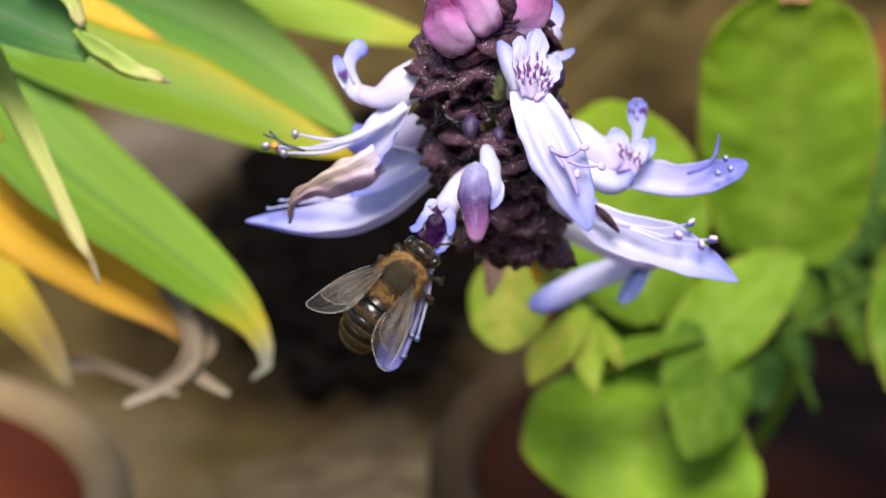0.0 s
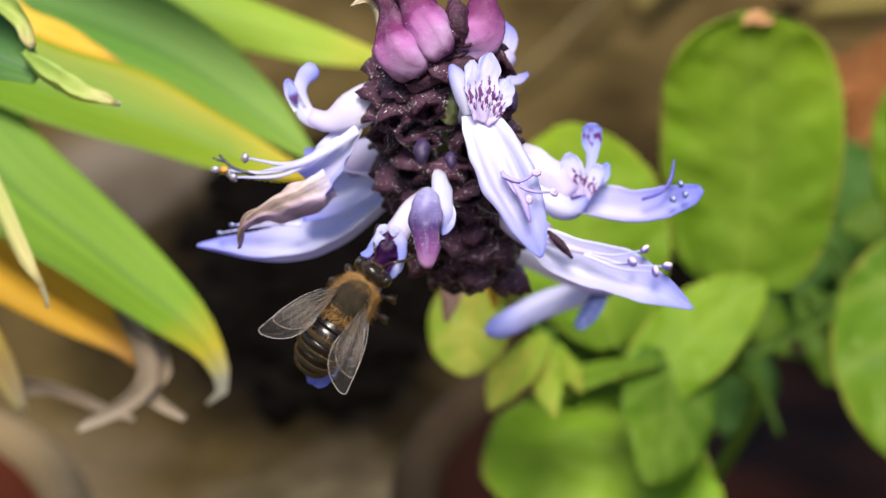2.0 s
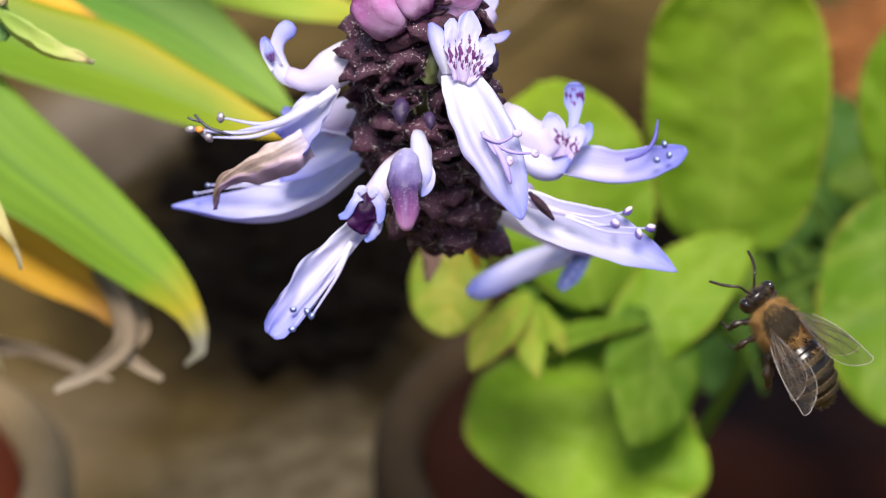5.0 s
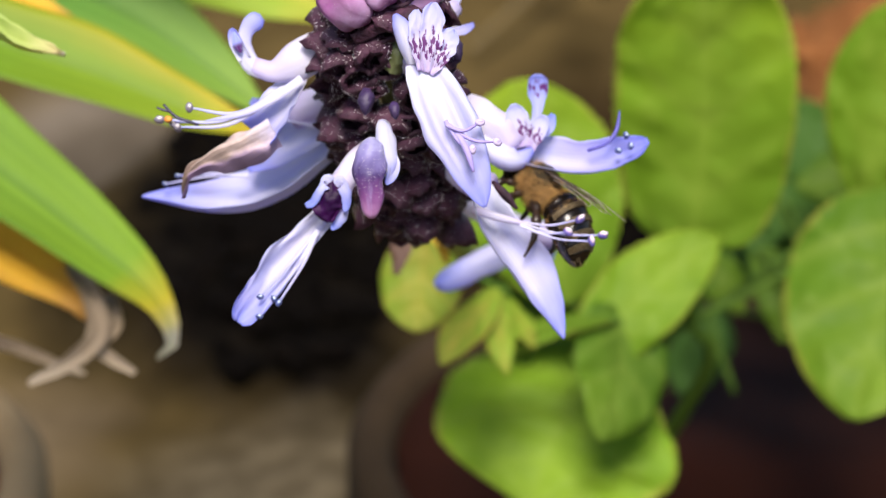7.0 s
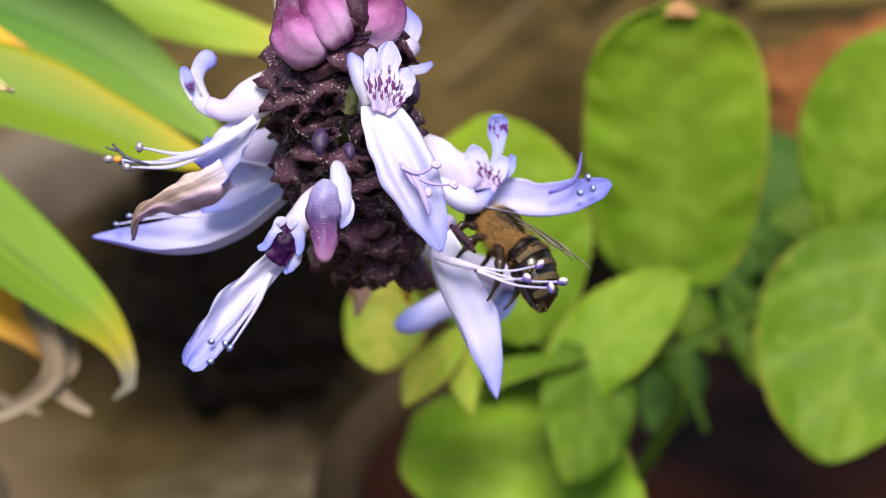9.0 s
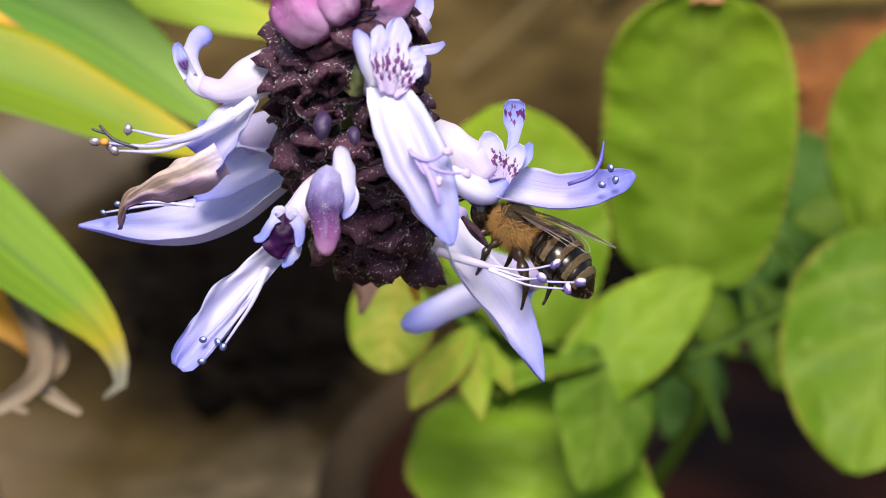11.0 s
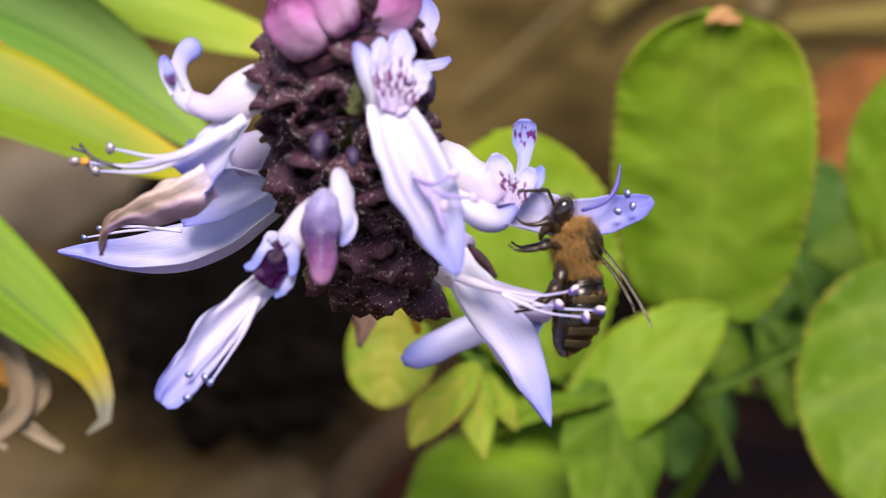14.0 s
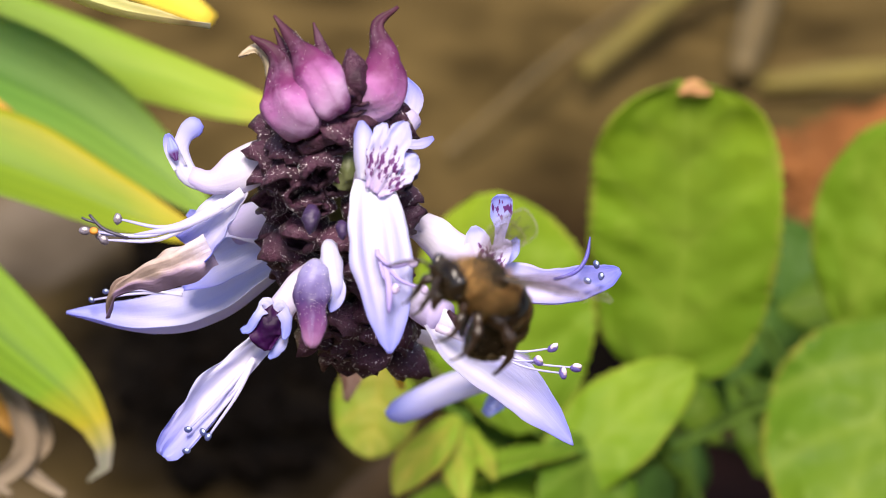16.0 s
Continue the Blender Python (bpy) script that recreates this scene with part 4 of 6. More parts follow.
for x, z in ((22.2, 4.4), (23.5, 4.9), (23.0, 6.0)):
    part("anther", anther_pair((x, 1.0, z), 0.44, bmesh.new(), pose(0, 0, 0, 0, 50 * x, 0), 0), [anther_ring, face_blue], f6, "slate blue anther")

# lower flower of the east side: its lip gives way under the bee
F7 = Vector((6.0, 0, 1.5)) / 1000
f7 = part("flower", pipe([(3.6, 3, 3.6), (6.2, 0.5, 1.6), (8.4, -1.4, 0.4)], [(0, 0.9), (0.5, 1.5), (1, 1.7)], 14, 12), tube_mat, spike, "lavender flower with long stamens and a drooping lip", F7)
LIP7 = Vector((7.5, -2.0, 0.0)) / 1000
lip7 = part("lower_lip", blade([(7.4, -2.2, 0.2), (10.8, -3.0, -1.8), (14.8, -3.2, -3.0), (19.2, -3, -4.6), (24.0, -2.4, -7.0)], [(0, 1.4), (0.2, 2.4), (0.5, 2.6), (0.76, 1.8), (0.92, 0.8), (1, 0.08)], (0.22, -0.95, 0.30), arc=56, thick=0.26, fold=0.4, wave=0.14, seed=4, nu=18, nv=44), petal_pale, f7, "", LIP7)
stam7 = [part("filament_tube", pipe([(7.9, -3.0, 0.3), (10.4, -3.8, -0.5), (13.4, -4.1, -1.3)], [(0, 0.45), (0.5, 0.42), (0.9, 0.25), (1, 0.08)], 10, 16), tube_mat, f7, "white tube of joined filaments", LIP7)]
for k, b in enumerate(((18.8, -4.4, -0.9), (21.1, -4.4, -2.6), (17.5, -4.6, -2.2), (19.9, -4.6, -3.2))):
    a, b = Vector((12.6, -4.0 - 0.15 * k, -1.0 - 0.15 * k)), Vector(b)
    bm = pipe([a, (a + b) / 2 + Vector((0, 0, -0.5)), b], [(0, 0.13), (0.7, 0.11), (1, 0.09)], 7, 12)
    turn = pose(0, 0, 0, 0, 35 * k - 30, 0)
    ball(b, (0.58, 0.44, 0.40), bm, 1, turn, 2, 0.2)
    ball(b + Vector((0.08, -0.2, 0.2)), (0.46, 0.38, 0.26), bm, 2, turn, 2, 0.25)
    stam7.append(part("stamen", bm, [filament_mat, anther_mat, anther_cap], f7, "long curved stamen with a violet and pink anther", LIP7))
# thin dark piece added where a dark mark lies on the petal
part("style", pipe([(8.9, -4.4, 1.0), (10.2, -5.2, -0.4), (11.4, -5.2, -1.8)], [(0, 0.2), (0.5, 0.5), (1, 0.15)], 7, 8), calyx_mat, f7, "thin dark purple piece by the lip")

# flowers at the back of the spike
f8 = part("flower", pipe([(3, 12, 0), (9.3, 32, -2.1), (14.5, 42, -3.9), (18.6, 45, -4.8)], [(0, 0.8), (0.5, 1.2), (1, 1.6)], 12, 14), tube_mat, spike, "lavender flower at the back of the spike", Vector((3, 12, 0)) / 1000)
part("lower_lip", blade([(18.6, 45.4, -4.3), (14.3, 46.4, -5.8), (10, 47, -7.2), (6.4, 47.4, -9.1), (3.4, 47.5, -10.8)], [(0, 1.6), (0.3, 2.0), (0.7, 2.2), (0.92, 1.8), (1, 0.6)], (-0.3, -1, 0.5), cup=-0.6, thick=0.4, wave=0.1), petal_pale, f8)
part("lobe", blade([(17.8, 45, -5.4), (16.3, 45.5, -8.1), (14.6, 46, -10.3)], [(0, 1.0), (0.6, 1.3), (1, 0.6)], (0, -1, 0.2), cup=0.5, thick=0.3), anther_ring, f8, "blue shaded lobe")
f9 = part("flower", pipe([(1.0, -3, 17.0), (3.6, -1, 18.0), (4.8, 0, 19.4)], [(0, 0.8), (0.6, 1.2), (1, 1.2)], 12, 10), tube_mat, spike, "lavender flower behind the bracts", Vector((1, -3, 17)) / 1000)
part("lobe", blade([(3.8, -0.6, 18.6), (4.8, -0.4, 21.0), (4.0, -0.2, 23.0)], [(0, 1.0), (0.5, 1.2), (1, 0.4)], (0.2, -1, 0), cup=0.5, thick=0.3), petal, f9)
part("lobe", blade([(4.6, -0.6, 16.6), (6.0, -0.8, 16.8), (7.0, -0.8, 17.4)], [(0, 0.5), (0.5, 0.6), (1, 0.25)], (0, -1, 0.3), cup=0.4, thick=0.3), petal, f9)

# ---- the lance-leaved plant ----
POT_W = (-124, 168)


def stand(x, y, z=0.0):
    """A place in the world's metres from millimetres."""
    return Vector((x, y, z)) / 1000


def to_view(p):
    return (VIEW.inverted() @ p) * 1000


lance = root("lance_leaf_plant", stand(*POT_W, 38), "plant with long pointed green, yellow and dying orange leaves", "plant", turn=Matrix.Identity(4))
foot = to_view(stand(*POT_W, 38))
crown = Vector((-93, 86, 45))
part("stem", pipe([foot, foot + Vector((4, -30, 60)), Vector((-104, 92, 10)), crown], [(0, 3.2), (0.6, 2.6), (1, 1.8)], 12, 24), stem_mat, lance)
LEAVES = (
    ("green leaf with a dry curled tip", blade_green, [crown, (-77.5, 80, 29.8), (-63, 79.1, 10.8), (-47.7, 80, -1.8), (-35.8, 80, -11.7), (-32.2, 80, -17.3), (-32, 79.2, -20.3), (-33.8, 78.5, -21.5)], [(0, 3.2), (0.25, 7.3), (0.5, 7.6), (0.7, 6.1), (0.84, 3.9), (0.915, 1.8), (0.96, 0.9), (1, 0.3)], (0.25, -0.9, 0.3), 0.15, 0.25),
    ("orange dying leaf", blade_orange, [crown, (-79.4, 84.8, 15.4), (-68.3, 84.8, 2.7), (-57.4, 84.8, -5.5), (-46.8, 84.8, -12.7), (-43.6, 84.8, -16.0)], [(0, 3.2), (0.25, 7.1), (0.6, 6.9), (0.85, 4.5), (1, 1.3)], (0.2, -0.8, 0.5), -0.15, 0.12),
    ("yellow leaf with a brown dry end", blade_yellow, [(-92.0, 79.2, 32.8), (-81.2, 81.2, 4.4), (-70.2, 81.2, -8.8), (-63.6, 81.2, -16.5), (-59.3, 81.2, -23.0)], [(0, 2.7), (0.35, 5.6), (0.65, 5.2), (0.88, 3.2), (1, 0.9)], (0.2, -0.75, 0.6), 0.3, 0.35),
    ("yellowing green leaf with an orange edge", blade_lime, [(-94.6, 85.7, 47.4), (-78.7, 83.8, 32.6), (-60.6, 81.8, 23.5), (-42.6, 81.8, 17.4), (-29.2, 81.8, 12.1), (-19.6, 81.8, 9.2)], [(0, 3.2), (0.3, 6), (0.62, 6.5), (0.85, 4.1), (1, 0.5)], (0.1, -0.85, 0.5), 0.15, 0.2),
    ("deep green leaf", blade_deep, [(-96, 98.8, 52.6), (-75.5, 98.8, 40), (-57.1, 98.8, 33.8), (-41.2, 98.8, 27.4), (-29.7, 98.8, 20.0), (-19.8, 98.8, 12.2)], [(0, 3.2), (0.3, 6.9), (0.6, 7.7), (0.84, 5.0), (1, 0.5)], (0.1, -0.85, 0.5), 0.15, 0.25),
    ("light green leaf", blade_light, [(-88.3, 113.8, 55.8), (-65.1, 113.8, 44.2), (-41.9, 113.8, 36), (-25.5, 113.8, 31.4), (-10.5, 113.8, 27.8)], [(0, 3.2), (0.3, 5.9), (0.6, 5.8), (0.85, 3.7), (1, 0.9)], (0.05, -0.85, 0.5), 0.1, 0.1),
    ("orange dying leaf", blade_orange, [(-78.6, 90.0, 39.2), (-67.6, 90.0, 35.3), (-61.3, 90.0, 31.0), (-55.9, 90.0, 28.9), (-50.4, 90.0, 26.7), (-46.9, 90.0, 25.3)], [(0, 2.0), (0.4, 3.0), (0.75, 2.2), (1, 0.3)], (0.1, -0.85, 0.5), 0.15, 0.2),
    ("narrow curled leaf with a brown tip", blade_curl, [(-76, 22, 34), (-62, 20, 22), (-56.4, 20, 13), (-52.2, 20, 5), (-49.2, 20, -1.5), (-47, 20, -4.8), (-46.2, 20, -7.4)], [(0, 2.6), (0.3, 2.5), (0.55, 1.7), (0.72, 1.4), (0.86, 1.4), (0.93, 0.6), (1, 0.15)], (0.6, -0.75, 0.2), 0.9, 0.4),
    ("green leaf seen from its edge", blade_light, [(-78, 24, 30), (-70, 24, 22), (-63.5, 24, 14), (-59, 24, 8)], [(0, 3), (0.4, 4.2), (0.8, 3.4), (1, 1.6)], (0.4, -0.85, 0.3), 0.3, 0.3),
    ("blue green leaf with a rolled pale edge", blade_shade, [(-63.2, 11.0, 26.4), (-57.6, 11.0, 23.6), (-52.0, 11.0, 21.0), (-48.3, 11.0, 19.3), (-45.8, 11.0, 17.9)], [(0, 4.2), (0.45, 4.8), (0.8, 3.4), (1, 1.2)], (0.15, -0.9, 0.35), 0.35, 0.3),
    ("curled dry leaf tip", blade_curl, [(-47.2, 9.0, 20.4), (-44.4, 9.0, 17.7), (-41.3, 9.0, 16.0), (-38.5, 9.0, 15.3), (-36.7, 9.0, 14.7)], [(0, 0.6), (0.3, 1.3), (0.6, 1.35), (0.85, 0.8), (0.94, 0.3), (1, 0.15)], (0.1, -0.8, 0.6), 0.8, 0.4),
    ("curled pale leaf", blade_curl, [(-52.2, 8.5, 27.6), (-48.8, 8.5, 25.4), (-46.8, 8.5, 23.2), (-46.1, 8.5, 20.8)], [(0, 1.8), (0.5, 1.3), (0.85, 0.9), (1, 0.3)], (-0.4, -0.8, 0.4), 0.8, 0.4),
    ("pale curled leaf with a dry tip", blade_curl, [(-66, 10, 50), (-44, 9, 38), (-31, 8, 31.8), (-25, 8, 29.6), (-19.5, 8, 28.7), (-15.2, 8, 28.2)], [(0, 2.4), (0.4, 2.4), (0.7, 1.6), (0.88, 0.8), (0.95, 0.3), (1, 0.12)], (0.0, -0.7, 0.7), 0.8, 0.4),
    ("yellow leaf high on the stem", blade_gold, [(-78.4, 80, 66.9), (-53.7, 80, 53.5), (-33.6, 80, 43.6), (-20.6, 80, 37.0)], [(0, 3.2), (0.4, 5.4), (0.8, 3.9), (1, 1.3)], (0, -0.85, 0.5), 0.2, 0.2),
    ("dry brown leaf end", dry_mat, [(-46.3, 84.8, -8.9), (-43.2, 83.0, -13.8), (-42.7, 83.0, -18.7), (-46.2, 83.0, -22.2), (-51.9, 83.0, -25.2)], [(0, 1.3), (0.4, 1.7), (0.7, 1.3), (1, 0.5)], (0.3, -1, 0.1), 0.5, 0.4),
    ("dry brown leaf end", dry_mat, [(-41.4, 86.8, -13.3), (-40.3, 84.8, -17.1), (-42.5, 84.8, -20.2), (-40.8, 84.8, -22.0), (-37.5, 84.8, -23.9)], [(0, 1), (0.5, 1.2), (1, 0.5)], (0.3, -1, 0.1), 0.5, 0.4),
    ("dry brown leaf end", dry_mat, [(-60.5, 83.0, -19.8), (-55.5, 90.5, -20.6), (-49.1, 94.2, -23.4), (-45.6, 94.2, -24.6)], [(0, 1.5), (0.5, 1.1), (1, 0.4)], (0, -1, 0.3), 0.5, 0.4),
)
for k, (label, mat, pts, w, face, cup, fold) in enumerate(LEAVES):
    part("leaf", blade(pts, w, face, cup=cup, fold=fold, thick=0.45, nu=10, nv=34, ripple=0.7, seed=k * 1.7), mat, lance, label)

# ---- the broad-leaved plant ----
POT_E = (58, 184)
broad = root("broad_leaf_plant", stand(*POT_E, 38), "bushy plant with rounded bright green scalloped leaves in a pot", "plant", turn=Matrix.Identity(4))
foot = to_view(stand(34, 168, 36))
JOINT = Vector((45, 140, -19))
TWIG = Vector((14, 118, -13))
part("stem", pipe([foot, foot + Vector((0, -12, 12)), JOINT + Vector((4, 10, -8)), JOINT, (48, 134, -6)], [(0, 1.8), (1, 1.1)], 10, 24), petiole_mat, broad)
part("stem", pipe([foot, foot + Vector((-12, -12, 10)), (20, 150, -30), TWIG], [(0, 2.2), (1, 1.1)], 10, 24), petiole_mat, broad)
BROAD = (
    # the paler tip colour paints the sun on this leaf's upper part
    (broad_bright, [(44.2, 129.0, -6.0), (45.2, 125.0, 5.5), (45.2, 121.0, 16.2), (44.5, 116.0, 27.5), (43.6, 112.0, 35.0)], [(0, 6.0), (0.04, 9.0), (0.12, 11.4), (0.3, 13.4), (0.5, 14.3), (0.7, 13.9), (0.86, 11.8), (0.94, 8.6), (0.985, 4.8), (1, 1.5)], (-0.15, -1, 0.35), 11),
    (broad_bright, [(24.8, 125.0, -15.2), (21.7, 123.3, -4.0), (18.6, 121.7, 7.9), (16.4, 120.0, 18.7)], [(0, 3.4), (0.2, 9.4), (0.45, 12.8), (0.65, 12.8), (0.82, 10.2), (0.94, 5.9), (1, 1.7)], (-0.1, -1, 0.3), 9),
    (broad_bright, [(26.4, 118.0, -24.6), (31.9, 119.3, -17.8), (38.4, 120.7, -11.5), (47.5, 122.0, -4.9)], [(0, 2.5), (0.25, 6.1), (0.5, 7.1), (0.72, 5.8), (0.9, 3.4), (1, 0.5)], (0.25, -0.8, 0.55), 8),
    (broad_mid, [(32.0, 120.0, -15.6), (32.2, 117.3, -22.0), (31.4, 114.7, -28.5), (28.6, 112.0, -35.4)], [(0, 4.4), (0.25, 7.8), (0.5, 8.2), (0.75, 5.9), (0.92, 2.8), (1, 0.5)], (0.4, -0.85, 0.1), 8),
    (broad_light, [(30.4, 116.0, -17.4), (25.7, 114.7, -17.9), (20.6, 113.3, -19.0), (14.3, 112.0, -22.3)], [(0, 0.8), (0.3, 2.5), (0.6, 2.8), (0.85, 1.8), (1, 0.3)], (0, -0.5, 0.9), 7),
    (broad_sun, [(33.8, 140.0, -24.6), (27.7, 136.0, -29.7), (22.6, 132.0, -37.3), (18.5, 128.0, -46.9)], [(0, 4.5), (0.12, 12.5), (0.32, 18.2), (0.55, 20.7), (0.75, 18.8), (0.9, 12.2), (1, 2.6)], (0, -0.72, 0.68), 12),
    (broad_light, [(83.1, 140.0, 2.7), (77.9, 134.0, -6.6), (72.4, 128.0, -19.6), (68.2, 122.0, -32.9)], [(0, 4.5), (0.15, 11.8), (0.38, 16.4), (0.6, 15.4), (0.8, 10.8), (0.93, 5.8), (1, 1.0)], (-0.15, -0.95, 0.3), 11),
    (broad_bright, [(74.5, 150.0, 1.4), (77.1, 146.7, 11.5), (81.0, 143.3, 22.2), (85.7, 140.0, 34.6)], [(0, 3.0), (0.25, 9.2), (0.5, 12.2), (0.75, 10.6), (0.92, 5.6), (1, 1.1)], (-0.2, -1, 0.2), 10),
    (broad_lime, [(2.6, 110.0, -4.6), (2.2, 109.3, -9.6), (1.7, 108.7, -14.5), (1.3, 108.0, -19.0)], [(0, 2.9), (0.25, 5.6), (0.5, 6.3), (0.75, 5.4), (0.92, 3.1), (1, 0.7)], (-0.1, -0.9, 0.5), 7),
    (broad_lime, [(13.2, 106.0, -12.8), (10.3, 104.7, -16.4), (7.4, 103.3, -19.6), (4.9, 102.0, -23.6)], [(0, 1.1), (0.3, 3.1), (0.6, 3.6), (0.85, 2.1), (1, 0.4)], (-0.2, -0.7, 0.8), 6),
    (broad_lime, [(12.8, 106.0, -13.6), (13.2, 105.3, -17.6), (13.7, 104.7, -21.3), (14.5, 104.0, -25.1)], [(0, 1.1), (0.3, 2.8), (0.6, 2.4), (0.85, 1.1), (1, 0.2)], (0.2, -0.8, 0.6), 6),
    (broad_lime, [(13.3, 108.0, -14.1), (15.3, 108.7, -16.1), (17.4, 109.3, -18.7), (18.7, 110.0, -21.6)], [(0, 1.0), (0.3, 2.5), (0.6, 2.5), (0.85, 1.3), (1, 0.3)], (0.2, -0.6, 0.8), 6),
    (broad_light, [(31.5, 135.0, -17.2), (24.4, 134.0, -15.4), (17.3, 133.0, -15.0), (10.3, 132.0, -17.1)], [(0, 3.5), (0.3, 6.3), (0.65, 6.1), (0.9, 3.0), (1, 0.7)], (0, -0.75, 0.6), 8),
    (broad_mid, [(28.2, 132.0, -20.6), (26.4, 131.3, -13.6), (24.2, 130.7, -7.4), (23.2, 130.0, -2.2)], [(0, 3.5), (0.35, 5.8), (0.7, 5.2), (1, 0.9)], (0.1, -0.9, 0.4), 7),
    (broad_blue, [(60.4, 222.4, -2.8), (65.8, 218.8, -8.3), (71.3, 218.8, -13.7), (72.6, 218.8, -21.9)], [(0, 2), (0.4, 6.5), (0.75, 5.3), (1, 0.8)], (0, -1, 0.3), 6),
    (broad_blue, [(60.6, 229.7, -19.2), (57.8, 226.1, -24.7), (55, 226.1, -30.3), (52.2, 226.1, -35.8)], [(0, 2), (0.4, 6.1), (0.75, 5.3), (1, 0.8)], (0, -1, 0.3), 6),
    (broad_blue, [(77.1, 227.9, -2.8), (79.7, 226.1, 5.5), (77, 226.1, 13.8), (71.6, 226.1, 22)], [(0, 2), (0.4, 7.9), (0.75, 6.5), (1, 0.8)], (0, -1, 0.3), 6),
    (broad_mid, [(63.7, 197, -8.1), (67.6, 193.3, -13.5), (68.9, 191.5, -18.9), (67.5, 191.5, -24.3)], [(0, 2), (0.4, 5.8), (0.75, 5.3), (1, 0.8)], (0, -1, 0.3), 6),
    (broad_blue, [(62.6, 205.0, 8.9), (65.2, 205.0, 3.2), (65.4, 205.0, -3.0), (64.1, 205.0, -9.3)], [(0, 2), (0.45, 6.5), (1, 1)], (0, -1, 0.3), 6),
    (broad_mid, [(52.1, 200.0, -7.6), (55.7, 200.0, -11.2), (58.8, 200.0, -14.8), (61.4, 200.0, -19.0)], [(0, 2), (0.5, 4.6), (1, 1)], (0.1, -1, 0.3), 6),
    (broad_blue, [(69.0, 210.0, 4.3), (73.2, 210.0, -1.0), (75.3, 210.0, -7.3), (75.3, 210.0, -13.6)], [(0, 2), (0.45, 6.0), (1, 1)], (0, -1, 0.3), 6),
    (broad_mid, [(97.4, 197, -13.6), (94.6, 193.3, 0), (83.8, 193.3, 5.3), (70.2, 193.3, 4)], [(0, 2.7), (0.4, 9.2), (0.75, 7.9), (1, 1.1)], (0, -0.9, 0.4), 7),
)
for k, (mat, pts, w, face, teeth) in enumerate(BROAD):
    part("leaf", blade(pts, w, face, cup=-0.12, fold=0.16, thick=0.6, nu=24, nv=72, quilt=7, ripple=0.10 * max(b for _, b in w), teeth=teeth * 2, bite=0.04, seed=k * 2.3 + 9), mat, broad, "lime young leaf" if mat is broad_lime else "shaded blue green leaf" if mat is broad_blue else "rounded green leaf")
    a = Vector(pts[0])
    joint = JOINT if a.x > 20 else TWIG
    if a.y > 185:
        joint = Vector((60, 200, -34)) if a.x < 60 else JOINT + Vector((30, 12, 0))
    part("petiole", pipe([a, (a + joint) / 2 + Vector((0, 2, -1)), joint], [(0, 0.5), (1, 0.6)], 8, 8), petiole_mat, broad)
part("withered_leaf", blade([(0.5, 62, -2.5), (-0.6, 61, -5.7), (-1.4, 60, -9.8)], [(0, 0.8), (0.5, 1.6), (1, 0.4)], (0, -1, 0.2), cup=0.5, thick=0.4, ripple=0.6), dry_brown, broad, "withered dark brown leaflet")
part("withered_leaf", blade([(2.6, 72, -2.0), (4.2, 70, -5.4), (5.2, 70, -8.4)], [(0, 0.5), (0.5, 1.0), (1, 0.4)], (0.2, -1, 0.2), cup=0.5, thick=0.4, ripple=0.4), blade_orange, broad, "orange withered leaflet")
scorch_mat = plain("scorched leaf edge", (0.26, 0.11, 0.035), (0.36, 0.20, 0.07), 300, 0.7)
part("leaf_blemish", blade([(42.6, 111.4, 33.2), (44.6, 111.2, 34.2), (47.2, 111.4, 33.4)], [(0, 0.4), (0.5, 1.2), (1, 0.4)], (0, -1, 0.1), thick=0.3, ripple=0.4), scorch_mat, broad, "orange scorched leaf edge")


# ---- pots and ground ----
def turned(prof, x, y, sides=48):
    """A profile of (radius, height) in mm turned about the upright at x, y."""
    bm = bmesh.new()
    bm.loops.layers.uv.verify()
    rings = [[bm.verts.new(stand(x + r * math.cos(a), y + r * math.sin(a), z)) for a in (2 * math.pi * i / sides for i in range(sides))] for r, z in prof]
    for lower, upper in zip(rings, rings[1:]):
        for i in range(sides):
            k = (i + 1) % sides
            bm.faces.new([lower[i], lower[k], upper[k], upper[i]])
    bm.faces.new(rings[0][::-1])
    bm.faces.new(rings[-1])
    return bm


